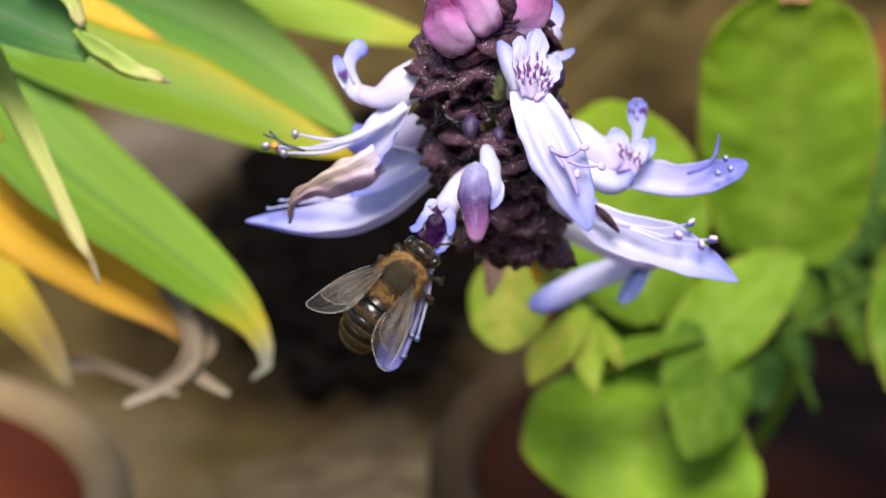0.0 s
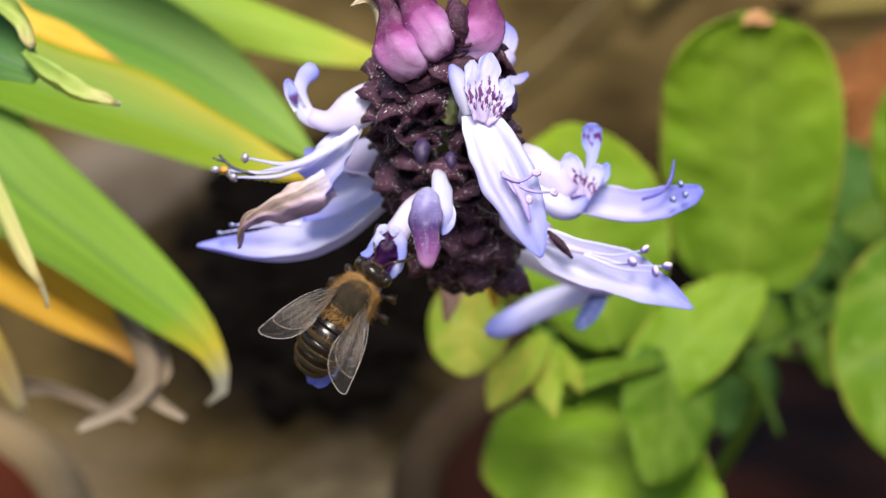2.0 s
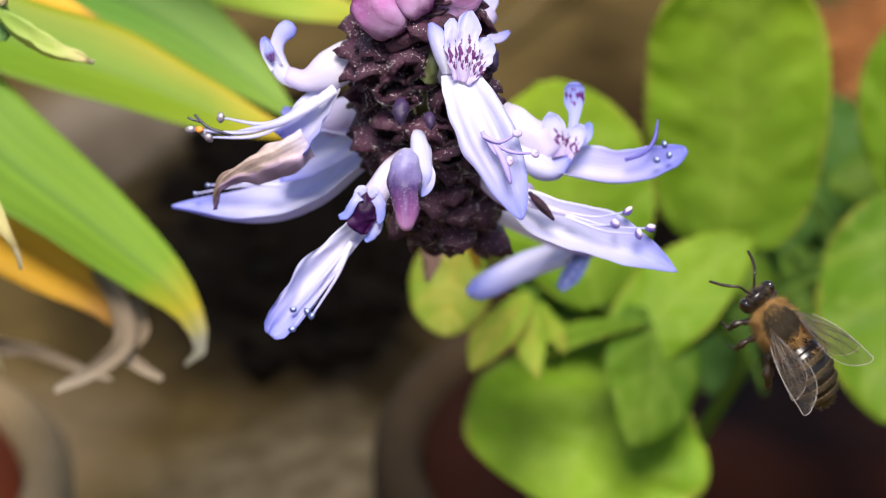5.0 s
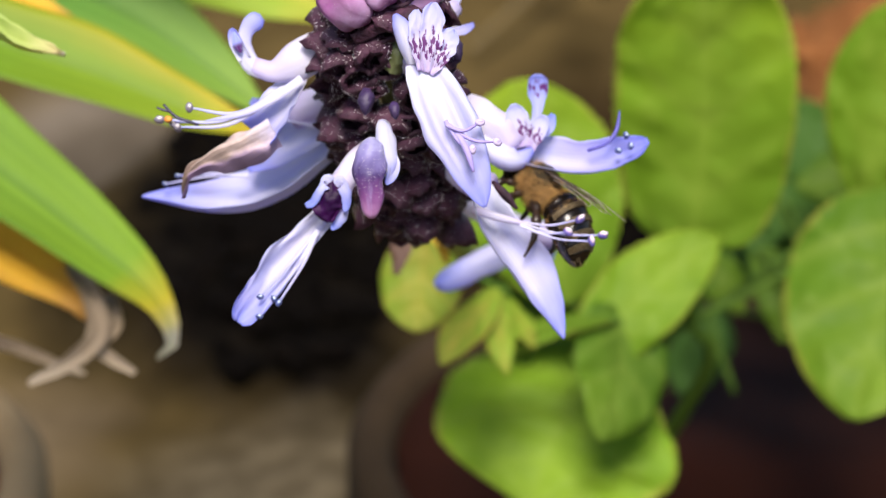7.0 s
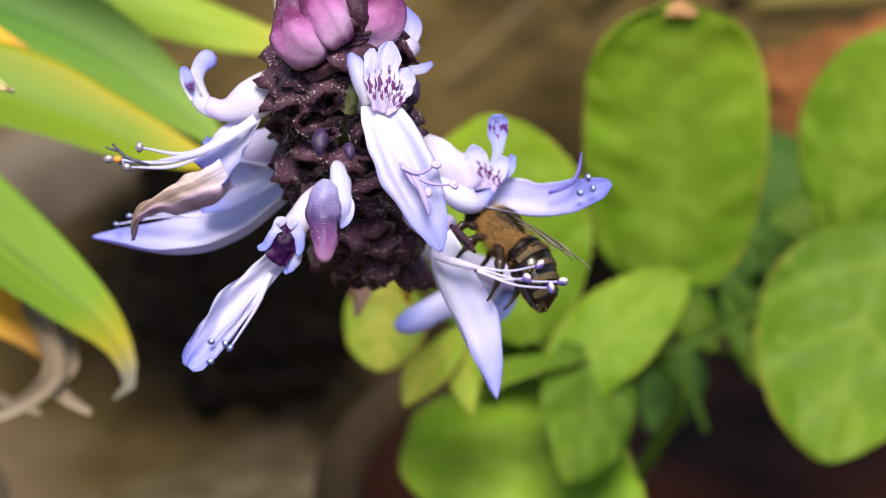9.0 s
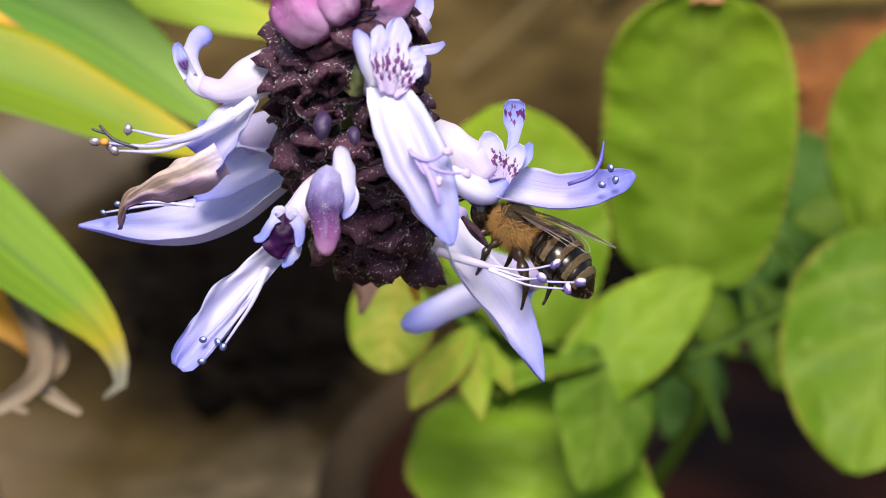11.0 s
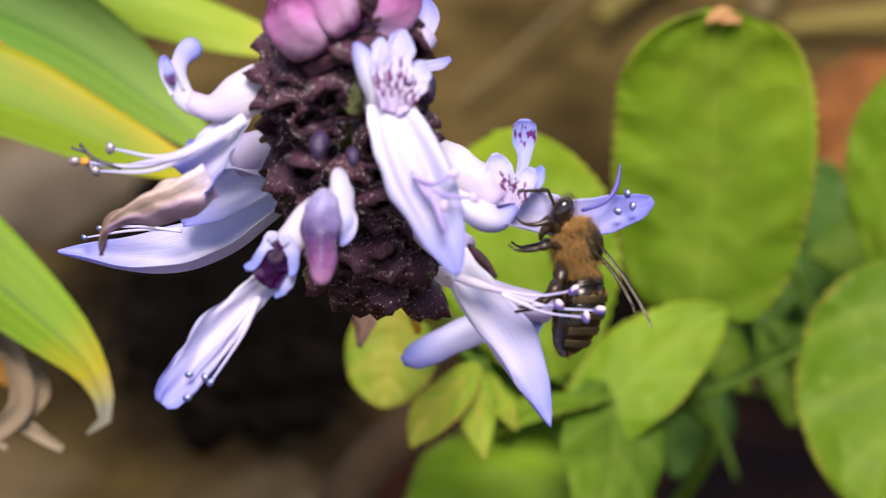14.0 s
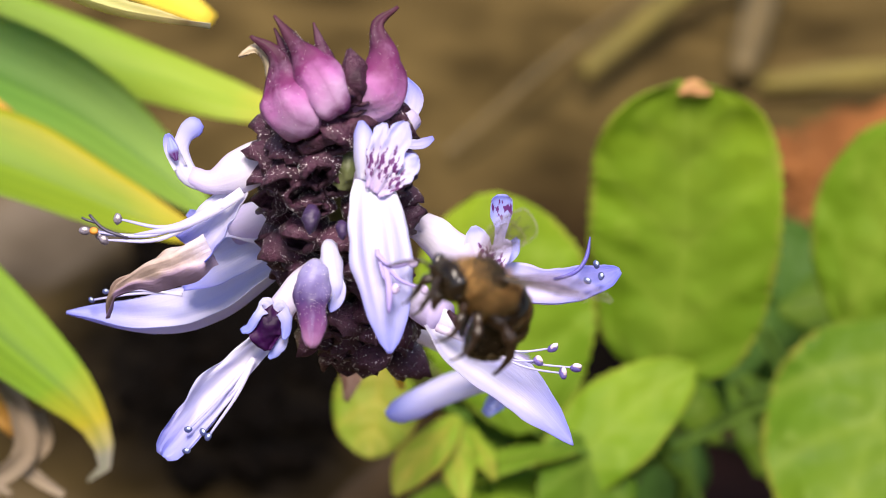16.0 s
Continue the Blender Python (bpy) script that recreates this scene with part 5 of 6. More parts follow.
def flower_pot(name, x, y, top, high, deep, clay, crust, label):
    """A tapered clay pot with a thick lime-stained rim, standing on the ground, part filled with soil."""
    flat = Matrix.Identity(4)
    pot = root(name, stand(x, y), label, "plant pot", "clay pots", flat)
    low = top * 0.74
    part("pot_body", turned([(low - 3, 0), (low, 3), (top - 5, high - 22), (top - 7, high - 19), (top - 10, high - 16), (top - 13, high - 24), (low - 5, 8)], x, y), clay, pot, "red terracotta wall", stand(x, y), flat)
    part("rim", turned([(top - 4.5, high - 21), (top - 1, high - 20), (top, high - 17), (top, high - 3), (top - 2, high), (top - 7, high), (top - 9, high - 3), (top - 9.5, high - 15)], x, y), crust, pot, "rim crusted with pale lime", stand(x, y, high), flat)
    part("inner_wall", turned([(top - 9.8, high - 4), (top - 10.5, high - 20), (top - 14, high - deep - 6)][::-1], x, y), clay, pot, "red terracotta wall", stand(x, y, high), flat)
    bm = bmesh.new()
    grid = {}
    for i in range(13):
        for j in range(24):
            a, r = 2 * math.pi * j / 24, (top - 12) * i / 12
            h = high - deep + 4 * noise.noise(Vector((r * math.cos(a) * 0.08 + x, r * math.sin(a) * 0.08, 2)))
            grid[i, j] = bm.verts.new(stand(x + r * math.cos(a), y + r * math.sin(a), h))
    for i in range(12):
        for j in range(24):
            k = (j + 1) % 24
            bm.faces.new([grid[i, j], grid[i + 1, j], grid[i + 1, k], grid[i, k]])
    bmesh.ops.remove_doubles(bm, verts=bm.verts, dist=1e-6)
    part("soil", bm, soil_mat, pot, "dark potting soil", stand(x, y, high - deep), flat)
    return pot


# the east pot gets the clay and rim with painted shade
flower_pot("flower_pot", *POT_E, 70, 66, 24, shade_clay, shade_rim, "red terracotta pot with a lime-stained rim holding the bushy plants")
flower_pot("flower_pot", *POT_W, 56, 66, 30, terracotta, lime_mat, "red terracotta pot with a lime-stained rim holding the lance-leaved plant")

bm = bmesh.new()
N = 60
gv = {}
for i in range(N + 1):
    for j in range(N + 1):
        a, b = -1 + 2 * i / N, -1 + 2 * j / N
        x, y = 0.35 * a + 600 * a ** 9, 0.4 + 0.5 * b + 600 * b ** 9
        h = 0.010 * noise.noise(Vector((x * 9, y * 9, 1))) - 0.006 if abs(x) < 3 and abs(y) < 3 else -0.006
        gv[i, j] = bm.verts.new((x, y, min(0.0, h)))
for i in range(N):
    for j in range(N):
        bm.faces.new([gv[i, j], gv[i + 1, j], gv[i + 1, j + 1], gv[i, j + 1]])
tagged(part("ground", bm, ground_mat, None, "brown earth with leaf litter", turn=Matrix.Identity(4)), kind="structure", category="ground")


def mound(name, x, y, rx, ry, h, mat, label, category, seed):
    """A low heap that runs out flat into the ground."""
    bm = bmesh.new()
    rows = []
    for i in range(33):
        r = i / 32
        row = []
        for j in range(72):
            a = 2 * math.pi * j / 72
            p = Vector((x + rx * r * math.cos(a), y + ry * r * math.sin(a), 0)) / 1000
            top = h / 1000 * (1 - r * r) ** 1.5 * (1 + 0.5 * noise.noise(p * 40 + Vector((seed, 0, 3))) + 0.25 * noise.noise(p * 110 + Vector((seed, 0, 3))))
            row.append(bm.verts.new(p + Vector((0, 0, top - 0.012 * r ** 6))))
        rows.append(row)
    for lower, upper in zip(rows, rows[1:]):
        for j in range(72):
            k = (j + 1) % 72
            bm.faces.new([lower[j], upper[j], upper[k], lower[k]])
    bmesh.ops.remove_doubles(bm, verts=bm.verts, dist=1e-6)
    bm.faces.new(rows[-1][::-1])
    return tagged(part(name, bm, mat, None, label, stand(x, y), Matrix.Identity(4)), category=category)


# heaps added to carry the painted dark behind the spike and between leaves
soils = [mound("soil", -40, 418, 66, 120, 9, ground_mat, "dark crumbly soil heaped on the ground, shade in its colour", "soil", 1),
         mound("soil", 120, 420, 70, 90, 8, ground_mat, "dark crumbly soil heaped on the ground, shade in its colour", "soil", 2)]
red_heap = mound("earth", 178, 556, 56, 62, 26, red_earth, "red brown earth heaped behind the plants", "earth", 12)
clods = []
for k in range(5):
    bm = ball((0, 0, 0), (5, 4.4, 3.4), fine=2, rough=0.0)
    for v in bm.verts:
        v.co *= 1 + 0.5 * noise.noise(v.co * 260 + Vector((k * 7, 0, 0)))
    mesh = bpy.data.meshes.new("clod")
    bm.to_mesh(mesh)
    bm.free()
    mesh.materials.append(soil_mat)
    clods.append(mesh)
rnd = random.Random(21)
red_clods = []
for mesh in clods:
    mesh = mesh.copy()
    mesh.materials[0] = red_earth
    red_clods.append(mesh)
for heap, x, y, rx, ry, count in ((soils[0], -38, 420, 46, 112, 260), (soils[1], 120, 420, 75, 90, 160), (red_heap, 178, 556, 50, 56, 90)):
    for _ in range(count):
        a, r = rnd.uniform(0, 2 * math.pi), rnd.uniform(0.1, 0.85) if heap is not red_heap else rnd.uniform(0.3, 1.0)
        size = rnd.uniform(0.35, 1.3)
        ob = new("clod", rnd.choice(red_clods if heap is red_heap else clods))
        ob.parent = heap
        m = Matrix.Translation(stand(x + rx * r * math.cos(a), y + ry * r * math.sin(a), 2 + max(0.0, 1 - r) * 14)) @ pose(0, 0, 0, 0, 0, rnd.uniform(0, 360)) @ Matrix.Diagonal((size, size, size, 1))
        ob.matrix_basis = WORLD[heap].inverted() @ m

straws = ((132, 632, 260, 618, 14, 4.2, stalk_mat), (70, 640, 150, 775, 10, 4.0, stalk_mat), (126, 640, 168, 830, 8, 6.0, straw_mat), (20, 560, 120, 760, 8, 1.6, straw_mat))
for x, y, x2, y2, h, r, mat in straws:
    a, b = to_view(stand(x, y, r)), to_view(stand(x2, y2, h))
    ob = part("stalk", pipe([a, (a + b) / 2 + Vector((0, 0, 5)), b], [(0, r * 0.8), (0.3, r * 1.1), (0.6, r * 0.9), (1, r * 0.8)], 10, 18, lump=0.3), mat, None, "olive brown stalk lying on the earth" if mat is stalk_mat else "dry brown stalk lying on the earth", a / 1000)
    tagged(ob, category="stalk", group="dry stalks")

# ---- the honey bee ----
HOME = Matrix.Identity(4)
chitin = plain("glossy black chitin", (0.004, 0.0026, 0.0018), (0.010, 0.006, 0.004), 500, 0.24, 0.2, 0.00008, spec=0.4)
chitin_leg = plain("dark leg chitin", (0.012, 0.007, 0.005), (0.034, 0.018, 0.010), 700, 0.35, 0.3, 0.0001)
thorax_mat = plain("matt olive black thorax", (0.022, 0.016, 0.009), (0.045, 0.032, 0.018), 800, 0.85, 0.6, 0.0001, spec=0.1)
eye_mat = plain("black compound eye", (0.006, 0.004, 0.004), (0.014, 0.009, 0.007), 900, 0.16, 0.1, 0.00005, coat=0.5)
fur_mat = hair_material("amber bee hair", (0.11, 0.052, 0.018), (0.82, 0.47, 0.15))
fur_olive = hair_material("dark olive short hair", (0.010, 0.008, 0.005), (0.060, 0.044, 0.024))
fur_face = hair_material("brown face hair", (0.018, 0.012, 0.007), (0.20, 0.13, 0.065))
band_mat = hair_material("cream bee hair", (0.15, 0.10, 0.045), (0.40, 0.30, 0.17))
rim_mat = plain("pale wing edge", (0.26, 0.22, 0.20), (0.36, 0.31, 0.29), 300, 0.35)
vein_mat = plain("brown wing vein", (0.025, 0.013, 0.008), (0.05, 0.03, 0.015), 300, 0.4)
wn = Nodes("clear brown wing film")
clear = wn.add("ShaderNodeBsdfTransparent")
clear.inputs[0].default_value = (0.93, 0.90, 0.87, 1)
film = wn.add("ShaderNodeBsdfPrincipled")
film.inputs["Base Color"].default_value = (0.24, 0.23, 0.23, 1)
film.inputs["Roughness"].default_value = 0.2
wn.join(wn.bump(wn.noise(900, 3), 0.4, 0.0001), film.inputs["Normal"])
mx = wn.add("ShaderNodeMixShader")
mx.inputs[0].default_value = 0.025
wn.join(clear.outputs[0], mx.inputs[1])
wn.join(film.outputs[0], mx.inputs[2])
wn.join(mx.outputs[0], wn.out.inputs[0])
wing_mat = wn.mat

bee = root("honey_bee", (0, 0, 0), "honey bee with amber furry thorax and cream-banded dark abdomen", "bee", turn=HOME)


BULK = 1.06


def bee_part(name, bm, mat, parent=None, label="", origin=(0, 0, 0), kind=""):
    for v in bm.verts:
        v.co *= BULK
    return part(name, bm, mat, parent or bee, label, Vector(origin) / 1000, HOME, kind)


def fur(bumps, count, mat, name, parent, seed, back=0.5, bald=0.0, cap=-1.0):
    """Short tapered hairs standing on ellipsoids: centre, half sizes, hair length (mm)."""
    rnd = random.Random(seed)
    bm = bmesh.new()
    for at, size, long in bumps:
        for _ in range(count):
            d = Vector((rnd.gauss(0, 1), rnd.gauss(0, 1), rnd.gauss(0, 1))).normalized()
            if d.z < cap or rnd.random() < bald * min(1.0, max(0.0, (d.z - 0.15) / 0.35)) * (1.0 - max(0.0, abs(d.y) - 0.55) * 2):
                continue
            p = Vector(at) + Vector((d.x * size[0], d.y * size[1], d.z * size[2]))
            w = (d + Vector((rnd.uniform(-0.4, 0.4), -back + rnd.uniform(-0.4, 0.4), rnd.uniform(-0.3, 0.4)))).normalized()
            s = w.orthogonal().normalized() * 0.013
            e = w.cross(s)
            q = p + w * long * rnd.uniform(0.6, 1.2)
            a, b, c, t = (bm.verts.new(v / 1000) for v in (p + s, p - s * 0.5 + e, p - s * 0.5 - e, q))
            for tri in ((a, b, t), (b, c, t), (c, a, t)):
                bm.faces.new(tri)
    return bee_part(name, bm, mat, parent, "", (0, 0, 0), "stuff")


thorax = bee_part("thorax", ball((0, 0, 0), (1.85, 2.2, 1.8), fine=3), thorax_mat)
fur([((0, 0, 0), (1.8, 2.2, 1.55), 1.15), ((0, 1.8, -0.2), (1.7, 0.6, 1.5), 0.85), ((0, -1.8, 0), (1.7, 0.7, 1.6), 1.1), ((0, -0.2, -0.7), (1.95, 2.2, 1.4), 1.25)], 4200, fur_mat, "thorax_hair", thorax, 1, 0.95, 0.98)
fur([((0, 0.1, 0.05), (1.75, 2.1, 1.8), 0.2)], 7000, fur_olive, "back_hair", thorax, 7, 0.5, 0.0, 0.35)
NECK = Vector((0, 2.2, -0.4)) * BULK / 1000
head = bee_part("head", ball((0, 3.25, -0.35), (1.75, 0.95, 1.65), fine=3), chitin)
fur([((0, 3.2, -0.2), (1.35, 0.95, 1.65), 0.45)], 900, fur_face, "face_hair", head, 2, -0.2)
for sx in (-1, 1):
    bee_part("eye", ball((sx * 1.35, 3.35, -0.15), (0.6, 0.78, 1.25), turn=pose(0, 0, 0, 0, sx * 14, 0), fine=3), eye_mat, head, "glossy black compound eye")
    bee_part("antenna", pipe([(sx * 0.35, 4.05, 0.1), (sx * 0.9, 4.9, 0.9), (sx * 1.25, 5.2, 1.05), (sx * 2.0, 6.2, 0.6), (sx * 2.5, 7.3, 0.1)], [(0, 0.14), (0.4, 0.13), (0.6, 0.16), (1, 0.13)], 7, 16), chitin_leg, head)
bee_part("mouthparts", pipe([(0, 3.7, -1.5), (0, 4.1, -2.3), (0, 4.0, -3.0)], [(0, 0.5), (0.5, 0.35), (1, 0.12)], 8, 8), chitin_leg, head)

SEG = [(-1.9, 0.75), (-2.5, 1.75), (-3.6, 2.2), (-4.9, 2.32), (-6.2, 2.15), (-7.4, 1.84), (-8.5, 1.26), (-9.3, 0.4)]


def belly(y):
    s = (-1.9 - y) / 7.4
    return -0.25 - 1.1 * s * s


def girth(y):
    for (a, r), (b, q) in zip(SEG, SEG[1:]):
        if y >= b:
            k = (a - y) / (a - b)
            return r + (q - r) * k
    return SEG[-1][1]


ABDOMEN = []
for k, (y0, y1) in enumerate(((-1.9, -3.2), (-3.05, -4.6), (-4.45, -5.95), (-5.8, -7.2), (-7.05, -8.3), (-8.15, -9.3))):
    bm = bmesh.new()
    rings = []
    for j in range(9):
        s = j / 8
        y = y0 + (y1 - y0) * s
        r = 1.07 * girth(y) * (0.955 + 0.06 * s ** 0.5)
        rings.append([bm.verts.new(Vector((r * math.cos(a), y, belly(y) + r * 0.9 * math.sin(a))) / 1000) for a in (2 * math.pi * i / 28 for i in range(28))])
    for j in range(8):
        for i in range(28):
            q = (i + 1) % 28
            bm.faces.new([rings[j][i], rings[j][q], rings[j + 1][q], rings[j + 1][i]])
    bm.faces.new(rings[0][::-1])
    bm.faces.new(rings[-1])
    seg = bee_part("abdomen_segment", bm, chitin)
    ABDOMEN.append((seg, Vector((0, y0, belly(y0))) * BULK / 1000))
    if 0 < k < 5:
        rnd = random.Random(k)
        bm = bmesh.new()
        for _ in range(2000):
            a = rnd.uniform(-0.25, math.pi + 0.25)
            y = y1 + rnd.uniform(0.0, 0.52) + 0.10
            r = 1.07 * girth(y) * 1.005
            p = Vector((r * math.cos(a), y, belly(y) + 0.9 * r * math.sin(a)))
            d = Vector((math.cos(a) * 0.45, -1, math.sin(a) * 0.45)).normalized()
            s = Vector((-math.sin(a), 0, math.cos(a))) * 0.024
            u = Vector((math.cos(a), 0, math.sin(a))) * 0.04
            q = p + d * rnd.uniform(0.12, 0.26)
            v = [bm.verts.new(c / 1000) for c in (p + s, p - s + u, p - u * 0.5, q)]
            for tri in ((v[0], v[1], v[3]), (v[1], v[2], v[3]), (v[2], v[0], v[3])):
                bm.faces.new(tri)
        bee_part("hair_band", bm, band_mat, seg, "cream hair band")
    if k > 1:
        mid = (y0 + y1) / 2
        fur([((0, mid, belly(mid)), (1.06 * girth(mid), 0.55, 0.96 * girth(mid)), 0.3)], 240, band_mat, "side_hair", seg, 50 + k, 1.4, 0.8)
    if k < 2:
        fur([((0, (y0 + y1) / 2, belly(y0)), (1.07 * girth((y0 + y1) / 2), 0.9, 0.97 * girth((y0 + y1) / 2)), 0.45)], 1300 - 500 * k, fur_mat, "segment_hair", seg, 30 + k, 1.6)


def wing_mesh(long, wide, side, bow):
    """A thin wing reaching back along -y, its leading edge outward; veins ride on it."""
    bm = bmesh.new()
    n, m, grid = 20, 8, {}
    for i in range(n + 1):
        s = i / n
        lead = 0.25 * wide * math.sin(math.pi * s ** 0.8)
        trail = -wide * (math.sin(math.pi * min(1, s ** 1.25 * 0.93 + 0.035)) ** 0.75) * (0.3 + 0.7 * s ** 0.6) * 0.85
        for j in range(m + 1):
            x = lead + (trail - lead) * j / m
            for h in (0, 1):
                grid[i, j, h] = bm.verts.new(Vector((side * x, -long * s, bow * math.sin(3.1 * s) + 0.05 * math.sin(j * 1.9) + 0.012 * h)) / 1000)
    for i in range(n):
        for j in range(m):
            for h in (0, 1):
                q = [grid[i, j, h], grid[i + 1, j, h], grid[i + 1, j + 1, h], grid[i, j + 1, h]]
                bm.faces.new(q if h == 0 else q[::-1])
    return bm


def wing_rim(long, wide, side, bow):
    pts = []
    for i in list(range(4, 21)) + list(range(20, 7, -1)):
        s = i / 20
        if len(pts) < 17:
            x = 0.25 * wide * math.sin(math.pi * s ** 0.8)
        else:
            x = -wide * (math.sin(math.pi * min(1, s ** 1.25 * 0.93 + 0.035)) ** 0.75) * (0.3 + 0.7 * s ** 0.6) * 0.85
        pts.append((side * x, -long * s, bow * math.sin(3.1 * s) + 0.02))
    return pipe(pts, [(0, 0.022), (0.5, 0.034), (1, 0.022)], 5, 60)


def wing_veins(long, wide, side, bow):
    out = []
    for a, b, c in (((0, 0), (0.5, 0.2), (0.95, 0.05)), ((0, -0.03), (0.4, 0.06), (0.8, 0.12)), ((0.05, -0.06), (0.4, -0.12), (0.84, -0.12)), ((0.08, -0.1), (0.35, -0.3), (0.62, -0.55)), ((0.1, -0.13), (0.28, -0.32), (0.42, -0.48)),
                    ((0.4, 0.06), (0.42, -0.04), (0.41, -0.12)), ((0.55, 0.09), (0.58, -0.02), (0.56, -0.12)), ((0.68, 0.12), (0.70, 0), (0.72, -0.12)), ((0.45, -0.12), (0.47, -0.26), (0.46, -0.41)), ((0.62, -0.12), (0.66, -0.26), (0.70, -0.42)), ((0.46, -0.41), (0.60, -0.40), (0.78, -0.44))):
        pts = [(side * wide * p[1], -long * p[0], bow * math.sin(3.1 * p[0]) + 0.03) for p in (a, b, c)]
        out.append(pipe(pts, [(0, 0.05), (1, 0.026)], 5, 10))
    return out


WINGS = []
for sx in (-1, 1):
    for long, wide, hinge, lag in ((8.8, 3.3, (sx * 1.45, 0.5, 1.25), 0), (6.3, 2.7, (sx * 1.35, -0.5, 1.1), 1)):
        w = bee_part("forewing" if not lag else "hindwing", wing_mesh(long, wide, sx, 0.3), wing_mat, None, "clear brown-veined wing")
        for bm in wing_veins(long, wide, sx, 0.3):
            bee_part("vein", bm, vein_mat, w)
        bee_part("rim", wing_rim(long, wide, sx, 0.3), rim_mat, w, "pale wing rim")
        WINGS.append((w, Vector(hinge) * BULK / 1000, sx, lag))
for sx in (-1, 1):
    for pts, r in (
            ([(sx * 0.9, 1.5, -1.5), (sx * 2.4, 2.4, -2.3), (sx * 2.8, 2.3, -3.4), (sx * 2.6, 2.5, -4.4), (sx * 2.4, 3.1, -5.0)], 0.38),
            ([(sx * 1.2, 0.2, -1.6), (sx * 2.9, 0.5, -2.6), (sx * 3.2, 0.3, -4.0), (sx * 3.0, 0.4, -5.2), (sx * 2.9, 0.9, -5.8)], 0.40),
            ([(sx * 1.2, -1.1, -1.6), (sx * 2.6, -2.8, -2.2), (sx * 3.0, -4.2, -3.6), (sx * 2.8, -4.6, -5.0), (sx * 2.5, -4.7, -5.9)], 0.58)):
        bm = pipe(pts, [(0, r * 0.8), (0.2, r * 1.15), (0.27, r * 0.7), (0.42, r * 1.25), (0.52, r * 0.8), (0.62, r * 0.75), (0.75, r * 0.55), (0.88, r * 0.34), (1, r * 0.26)], 9, 26, 0.8)
        bee_part("leg", bm, chitin_leg)

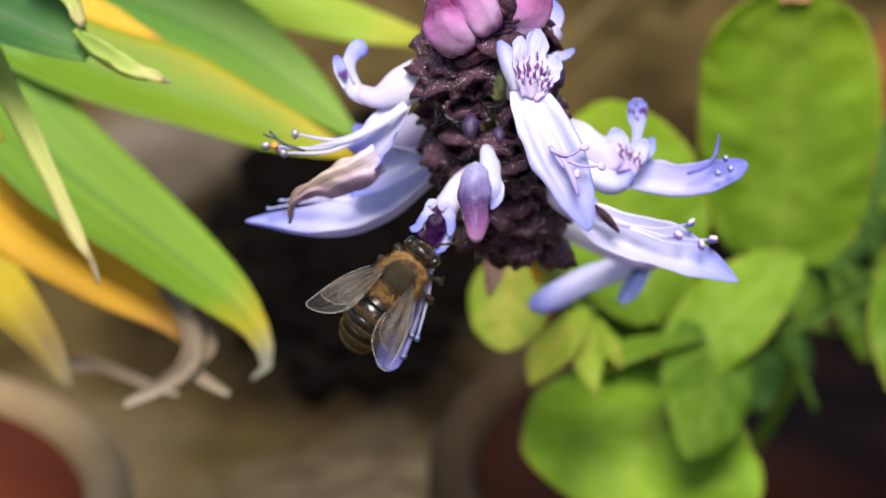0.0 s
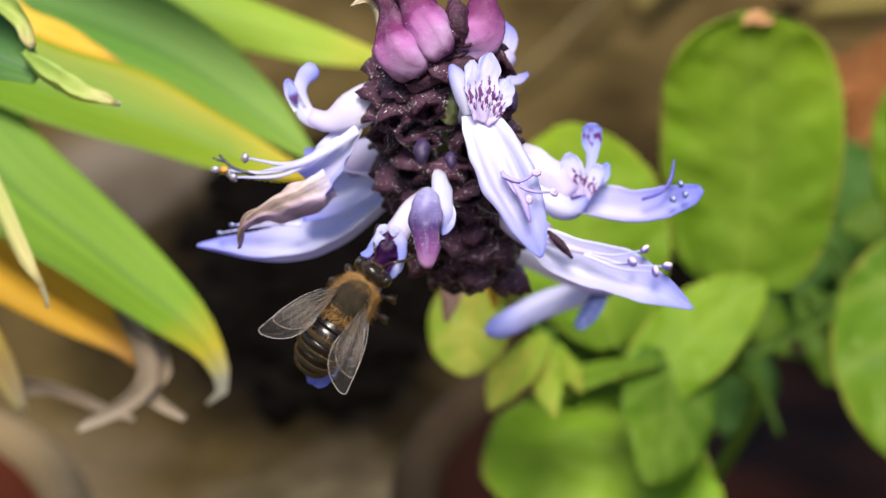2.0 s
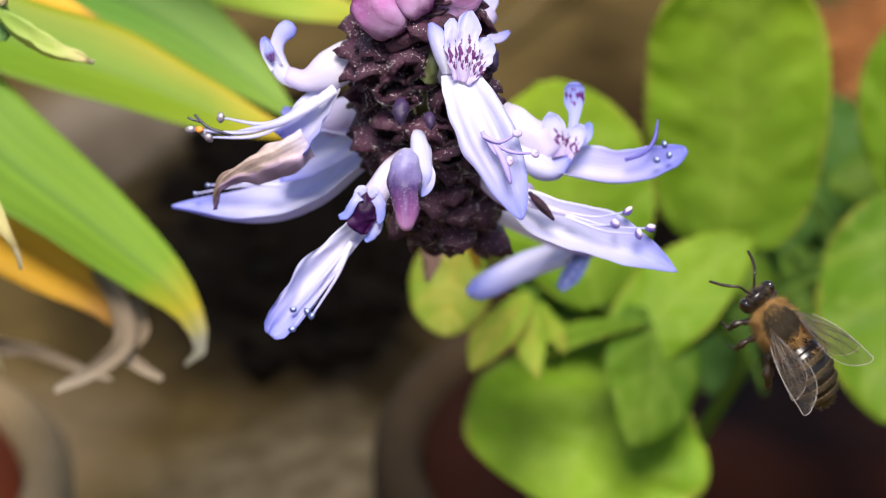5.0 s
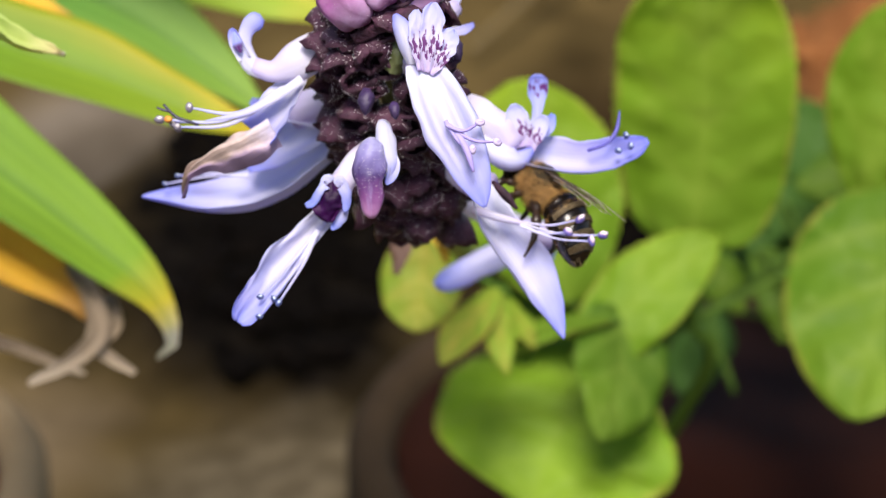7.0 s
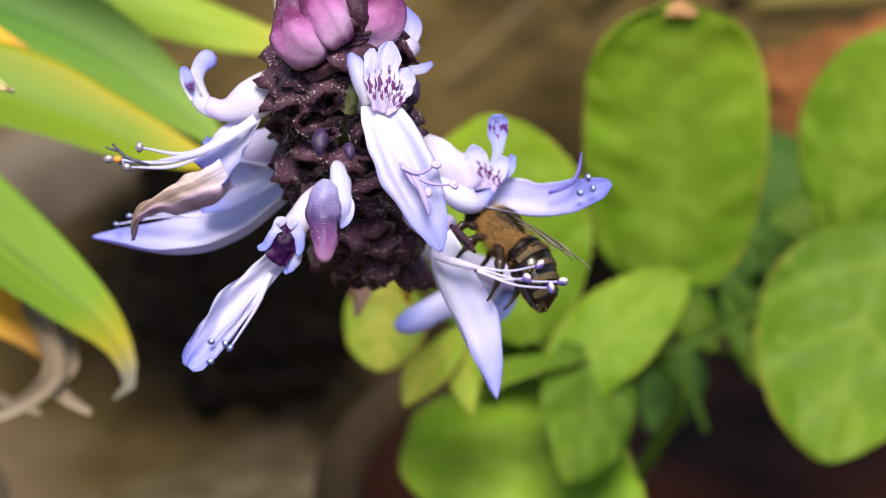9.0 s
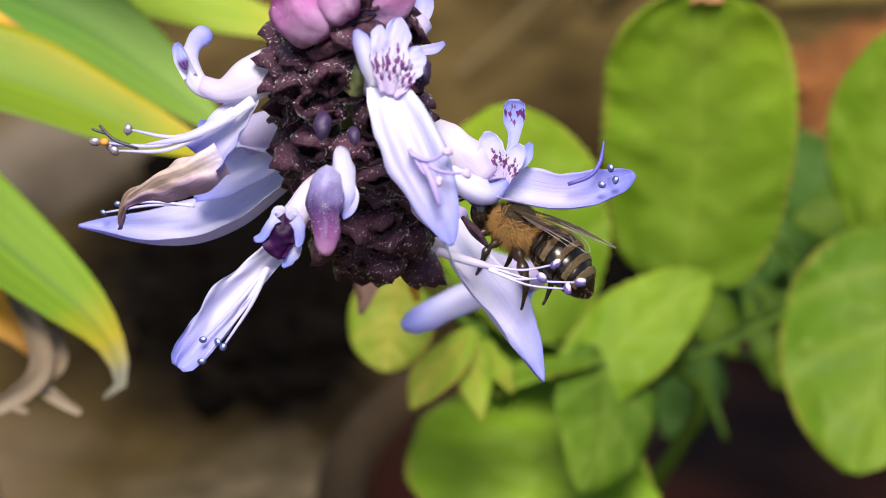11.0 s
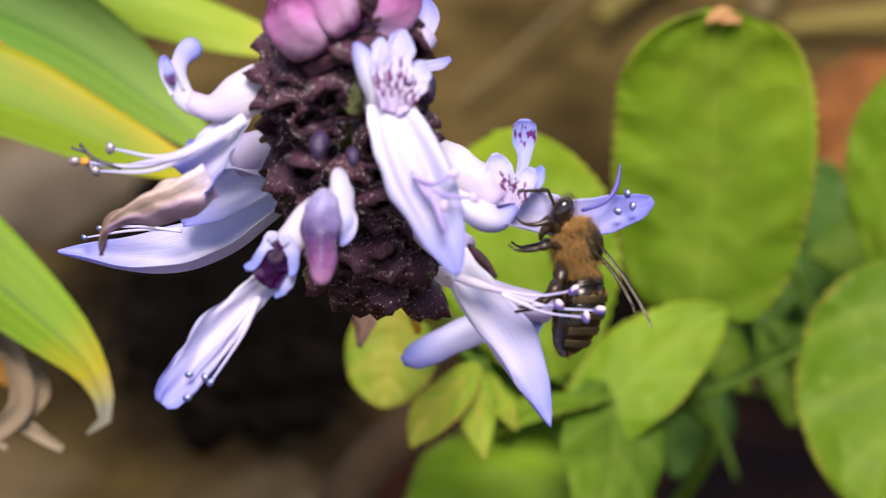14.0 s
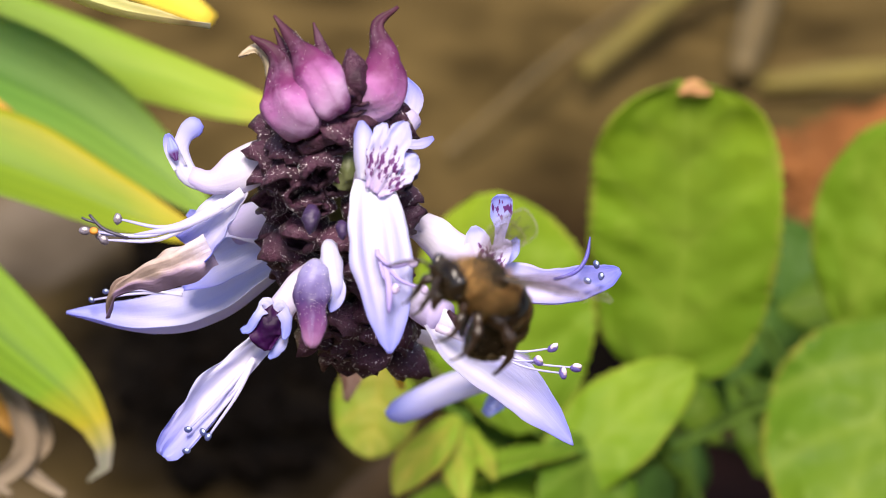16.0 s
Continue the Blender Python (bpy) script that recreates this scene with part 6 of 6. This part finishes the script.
# place, heading and back of the bee, in the spike's frame
BEE = [
    (0, -11.2, -9.0, -6.6, 0.67, 0.05, 0.80, -0.1, -1, 0.1),
    (0.5, -11.3, -9.0, -6.7, 0.66, 0.05, 0.80, -0.1, -1, 0.1),
    (1, -11.0, -9.0, -6.5, 0.65, 0.05, 0.80, -0.1, -1, 0.1),
    (1.5, -11.1, -9.0, -6.0, 0.63, 0.05, 0.81, -0.1, -1, 0.1),
    (2, -11.0, -9.0, -6.1, 0.61, 0.05, 0.83, -0.1, -1, 0.1),
    (3, -10.8, -9.0, -6.2, 0.58, 0.05, 0.84, -0.1, -1, 0.1),
    (3.5, -10.9, -9.0, -6.4, 0.56, 0.05, 0.86, -0.1, -1, 0.1),
    (3.8, -10.4, -9.0, -7.0, 0.35, 0, 0.93, 0, -1, 0.1),
    (4, -10.1, -9.0, -9.1, 0.3, 0, 0.95, 0, -1, 0.1),
    (4.3, -10.7, -9.0, -11.1, 0.25, 0, 0.95, 0, -1, 0.1),
    (4.5, -7.5, -8.0, -11.9, 0.78, 0, 0.68, 0.1, -1, 0.1),
    (4.6, -1.1, -8.0, -11.1, 0.25, 0, 0.97, 0, -1, 0.2),
    (4.7, 17.9, -8.0, -24.0, 0.1, -0.1, 1, 0, -1, 0.2),
    (4.8, 38.3, -8.0, -32.9, -0.3, -0.1, 0.95, 0, -1, 0.2),
    (4.9, 39.1, -8.0, -26.0, -0.5, 0, 0.85, 0.1, -1, 0.2),
    (5, 33.9, -6.0, -12.3, -0.6, 0, 0.8, 0.25, -1, 0.2),
    (5.1, 27.8, -5.0, -6.1, -0.66, 0, 0.75, 0.2, -0.9, 0.3),
    (5.2, 26.2, -3.0, 0.7, -0.94, 0, 0.3, 0.1, -0.85, 0.5),
    (5.4, 21, 2, 3, -.7, .4, .72, .6, -.3, .7),
    (5.7, 14.8, 1.5, 1.2, -.7, .4, .72, .6, -.3, .7),
    (6.4, 14, 1.5, 1, -.7, .4, .72, .6, -.3, .7),
    (7.5, 14.5, 1.0, 0.8, -0.68, 0.4, 0.72, 0.6, -0.05, 0.72),
    (8, 14.7, 1.0, 0.7, -0.65, 0.4, 0.72, 0.6, -0.05, 0.72),
    (8.5, 14.6, 1.0, 0.8, -0.65, 0.4, 0.7, 0.6, -0.05, 0.72),
    (11, 14.3, 1.0, 0.5, -0.82, 0.35, 0.48, 0.5, -0.3, 0.8),
    (11.5, 14.6, 1.0, 0.9, -0.82, 0.35, 0.48, 0.5, -0.3, 0.8),
    (12, 14.7, 1.0, 1.0, -0.84, 0.35, 0.46, 0.5, -0.32, 0.8),
    (12.5, 14.2, 1.0, 0.8, -0.86, 0.35, 0.42, 0.48, -0.32, 0.82),
    (13, 13.8, 1.0, 0.6, -0.88, 0.35, 0.40, 0.45, -0.3, 0.85),
    (13.5, 14.0, 1.0, 0.8, -0.87, 0.35, 0.42, 0.45, -0.28, 0.85),
    (13.8, 16.4, 1.0, 1.6, -0.5, 0, 0.85, 0.8, -0.1, 0.5),
    (14, 18.9, 0.0, 1.2, -0.14, -0.05, 1, 0.98, -0.08, 0.02),
    (14.2, 18.5, -1.0, 1.9, -0.06, -0.12, 1, 0.97, -0.2, 0.05),
    (14.5, 18.7, -5.0, 2.6, -0.5, -0.72, 0.5, 0.65, -0.1, 0.7),
    (14.7, 21.2, -6.0, 3.2, -0.73, 0, 0.68, 0.2, -0.95, 0.2),
    (14.8, 34.9, -8.0, -4.5, -0.89, 0, 0.45, 0.1, -0.9, 0.4),
    (14.9, 33.2, -9.0, -3.7, -0.82, 0, 0.57, 0.1, -0.9, 0.4),
    (15, 18.4, -10.0, 3.0, -0.74, 0.05, 0.67, 0.25, -0.95, 0.25),
    (15.1, 12.2, -11.0, 4.5, -0.76, 0.05, 0.66, 0.25, -0.95, 0.25),
    (15.2, 11.3, -11.0, 4.4, -0.74, 0, 0.66, 0.3, -0.9, 0.3),
    (15.4, 12.2, -13.0, 3.0, -0.6, -0.45, 0.62, 0.55, -0.55, 0.5),
    (15.5, 13.2, -23.0, 3.1, -0.6, -0.65, 0.45, 0.55, -0.25, 0.75),
    (15.7, 10.8, -30.0, 3.0, -0.64, -0.65, 0.32, 0.5, -0.35, 0.75),
    (16, 10.8, -37.0, 3.3, -0.66, -0.7, 0.2, 0.45, -0.35, 0.8),
]
# spread and lift of the wings, degrees
BEAT = ((0, 24, 8), (3.6, 26, 8), (3.9, 38, 8), (4.2, 42, 10), (4.45, 62, 40), (4.6, 52, 40), (4.8, 40, 30), (5.0, 20, 10), (5.2, 30, 50), (5.6, 30, 20), (6.0, 12, 10), (8.5, 12, 10), (11, 14, 4), (13.5, 14, 6), (14, 14, 26), (14.3, 16, 20),
        (14.5, 40, 8), (14.65, 66, 76), (15.2, 66, 76), (15.5, 28, 18), (16.0, 34, 22))
DROOP7 = ((0, 0), (5.2, 0), (5.7, 34), (7.5, 37), (8.0, 43), (8.5, 46), (11, 31), (11.5, 26), (12.5, 23), (13.5, 20), (13.8, 29), (14, 33), (14.5, 36), (14.8, 24), (15, 20), (15.5, 17), (16, 16))
YAW7 = ((0, 0), (5.2, 0), (5.7, 16), (7.5, 17), (8.5, 19), (11, 26), (13.5, 28), (14.5, 18), (15, 12), (16, 10))
# sinking (mm) and turn of its stamens
SINK7 = ((0, 0, 0), (5.2, 0, 0), (5.7, 2.0, -2), (8, 2.2, -1), (11, 2.5, -1), (12.5, 2.7, -1), (13.5, 2.7, -1), (14, 1.8, 0), (14.5, 1.8, 0), (15, 0.8, 2), (16, 0.8, 2))
BEND3 = ((0, -18), (1.5, -10), (3.5, -8), (4.3, -4), (4.6, 0), (16, 0))
SWING5 = ((0, 0), (15.0, 0), (15.25, 3), (15.5, 11), (16, 16))

# downward curl of the abdomen, degrees
CURL = ((0, 44), (3.5, 40), (4.0, 24), (4.4, 12), (5.2, 10), (5.8, 24), (8.5, 26), (11, 12), (13.5, 12), (14, 14), (14.25, 24), (14.5, 90), (14.7, 20), (14.9, 2), (15.2, 4), (15.35, 60), (15.5, 120), (16, 115))
# nod of the head
NOD = ((0, 8), (3.6, 8), (4.4, 16), (5.2, 14), (5.8, 20), (13.5, 22), (14, 60), (14.6, 40), (15.2, 20), (15.5, 34), (16, 30))


def motions():
    rows = []
    for t, x, y, z, hx, hy, hz, bx, by, bz in BEE:
        h = Vector((hx, hy, hz)).normalized()
        b = Vector((bx, by, bz))
        b = (b - h * b.dot(h)).normalized()
        turn = Matrix((h.cross(b), h, b)).transposed().to_4x4()
        rows.append((t, VIEW @ Matrix.Translation(Vector((x, y, z)) / 1000) @ turn))
    walk(bee, rows)
    bends = [Matrix.Identity(4)] * len(CURL)
    for seg, pivot in ABDOMEN:
        hinge = Matrix.Translation(pivot)
        bends = [m @ hinge @ pose(0, 0, 0, a / 6) @ hinge.inverted() for m, (t, a) in zip(bends, CURL)]
        walk(seg, [(t, m) for m, (t, a) in zip(bends, CURL)])
    neck = Matrix.Translation(NECK)
    walk(head, [(t, neck @ pose(0, 0, 0, -a) @ neck.inverted()) for t, a in NOD])
    for w, hinge, sx, lag in WINGS:
        walk(w, [(t, Matrix.Translation(hinge) @ pose(0, 0, 0, 0, 0, sx * (spread + 8 * lag)) @ pose(0, 0, 0, -lift, sx * 6, 0)) for t, spread, lift in BEAT])
    for ob in [lip3] + stam3:
        home = WORLD[f3].inverted() @ WORLD[ob]
        walk(ob, [(t, home @ pose(0, 0, 0, 0, a, 0)) for t, a in BEND3])
    home = WORLD[f7].inverted() @ WORLD[lip7]
    steps = sorted({t for t, _ in DROOP7 + YAW7})
    walk(lip7, [(t, home @ pose(0, 0, 0, 0, 0, level(YAW7, t)) @ pose(0, 0, 0, 0, level(DROOP7, t), 0)) for t in steps])
    for ob in stam7:
        home = WORLD[f7].inverted() @ WORLD[ob]
        walk(ob, [(t, home @ pose(-0.7 * max(0.0, d - 0.8) / 1000, 0, -d / 1000, 0, a, 0)) for t, d, a in SINK7])
    home = WORLD[spike].inverted() @ WORLD[f5]
    walk(f5, [(t, home @ pose(0, 0, 0, 0, a, 0)) for t, a in SWING5])


motions()
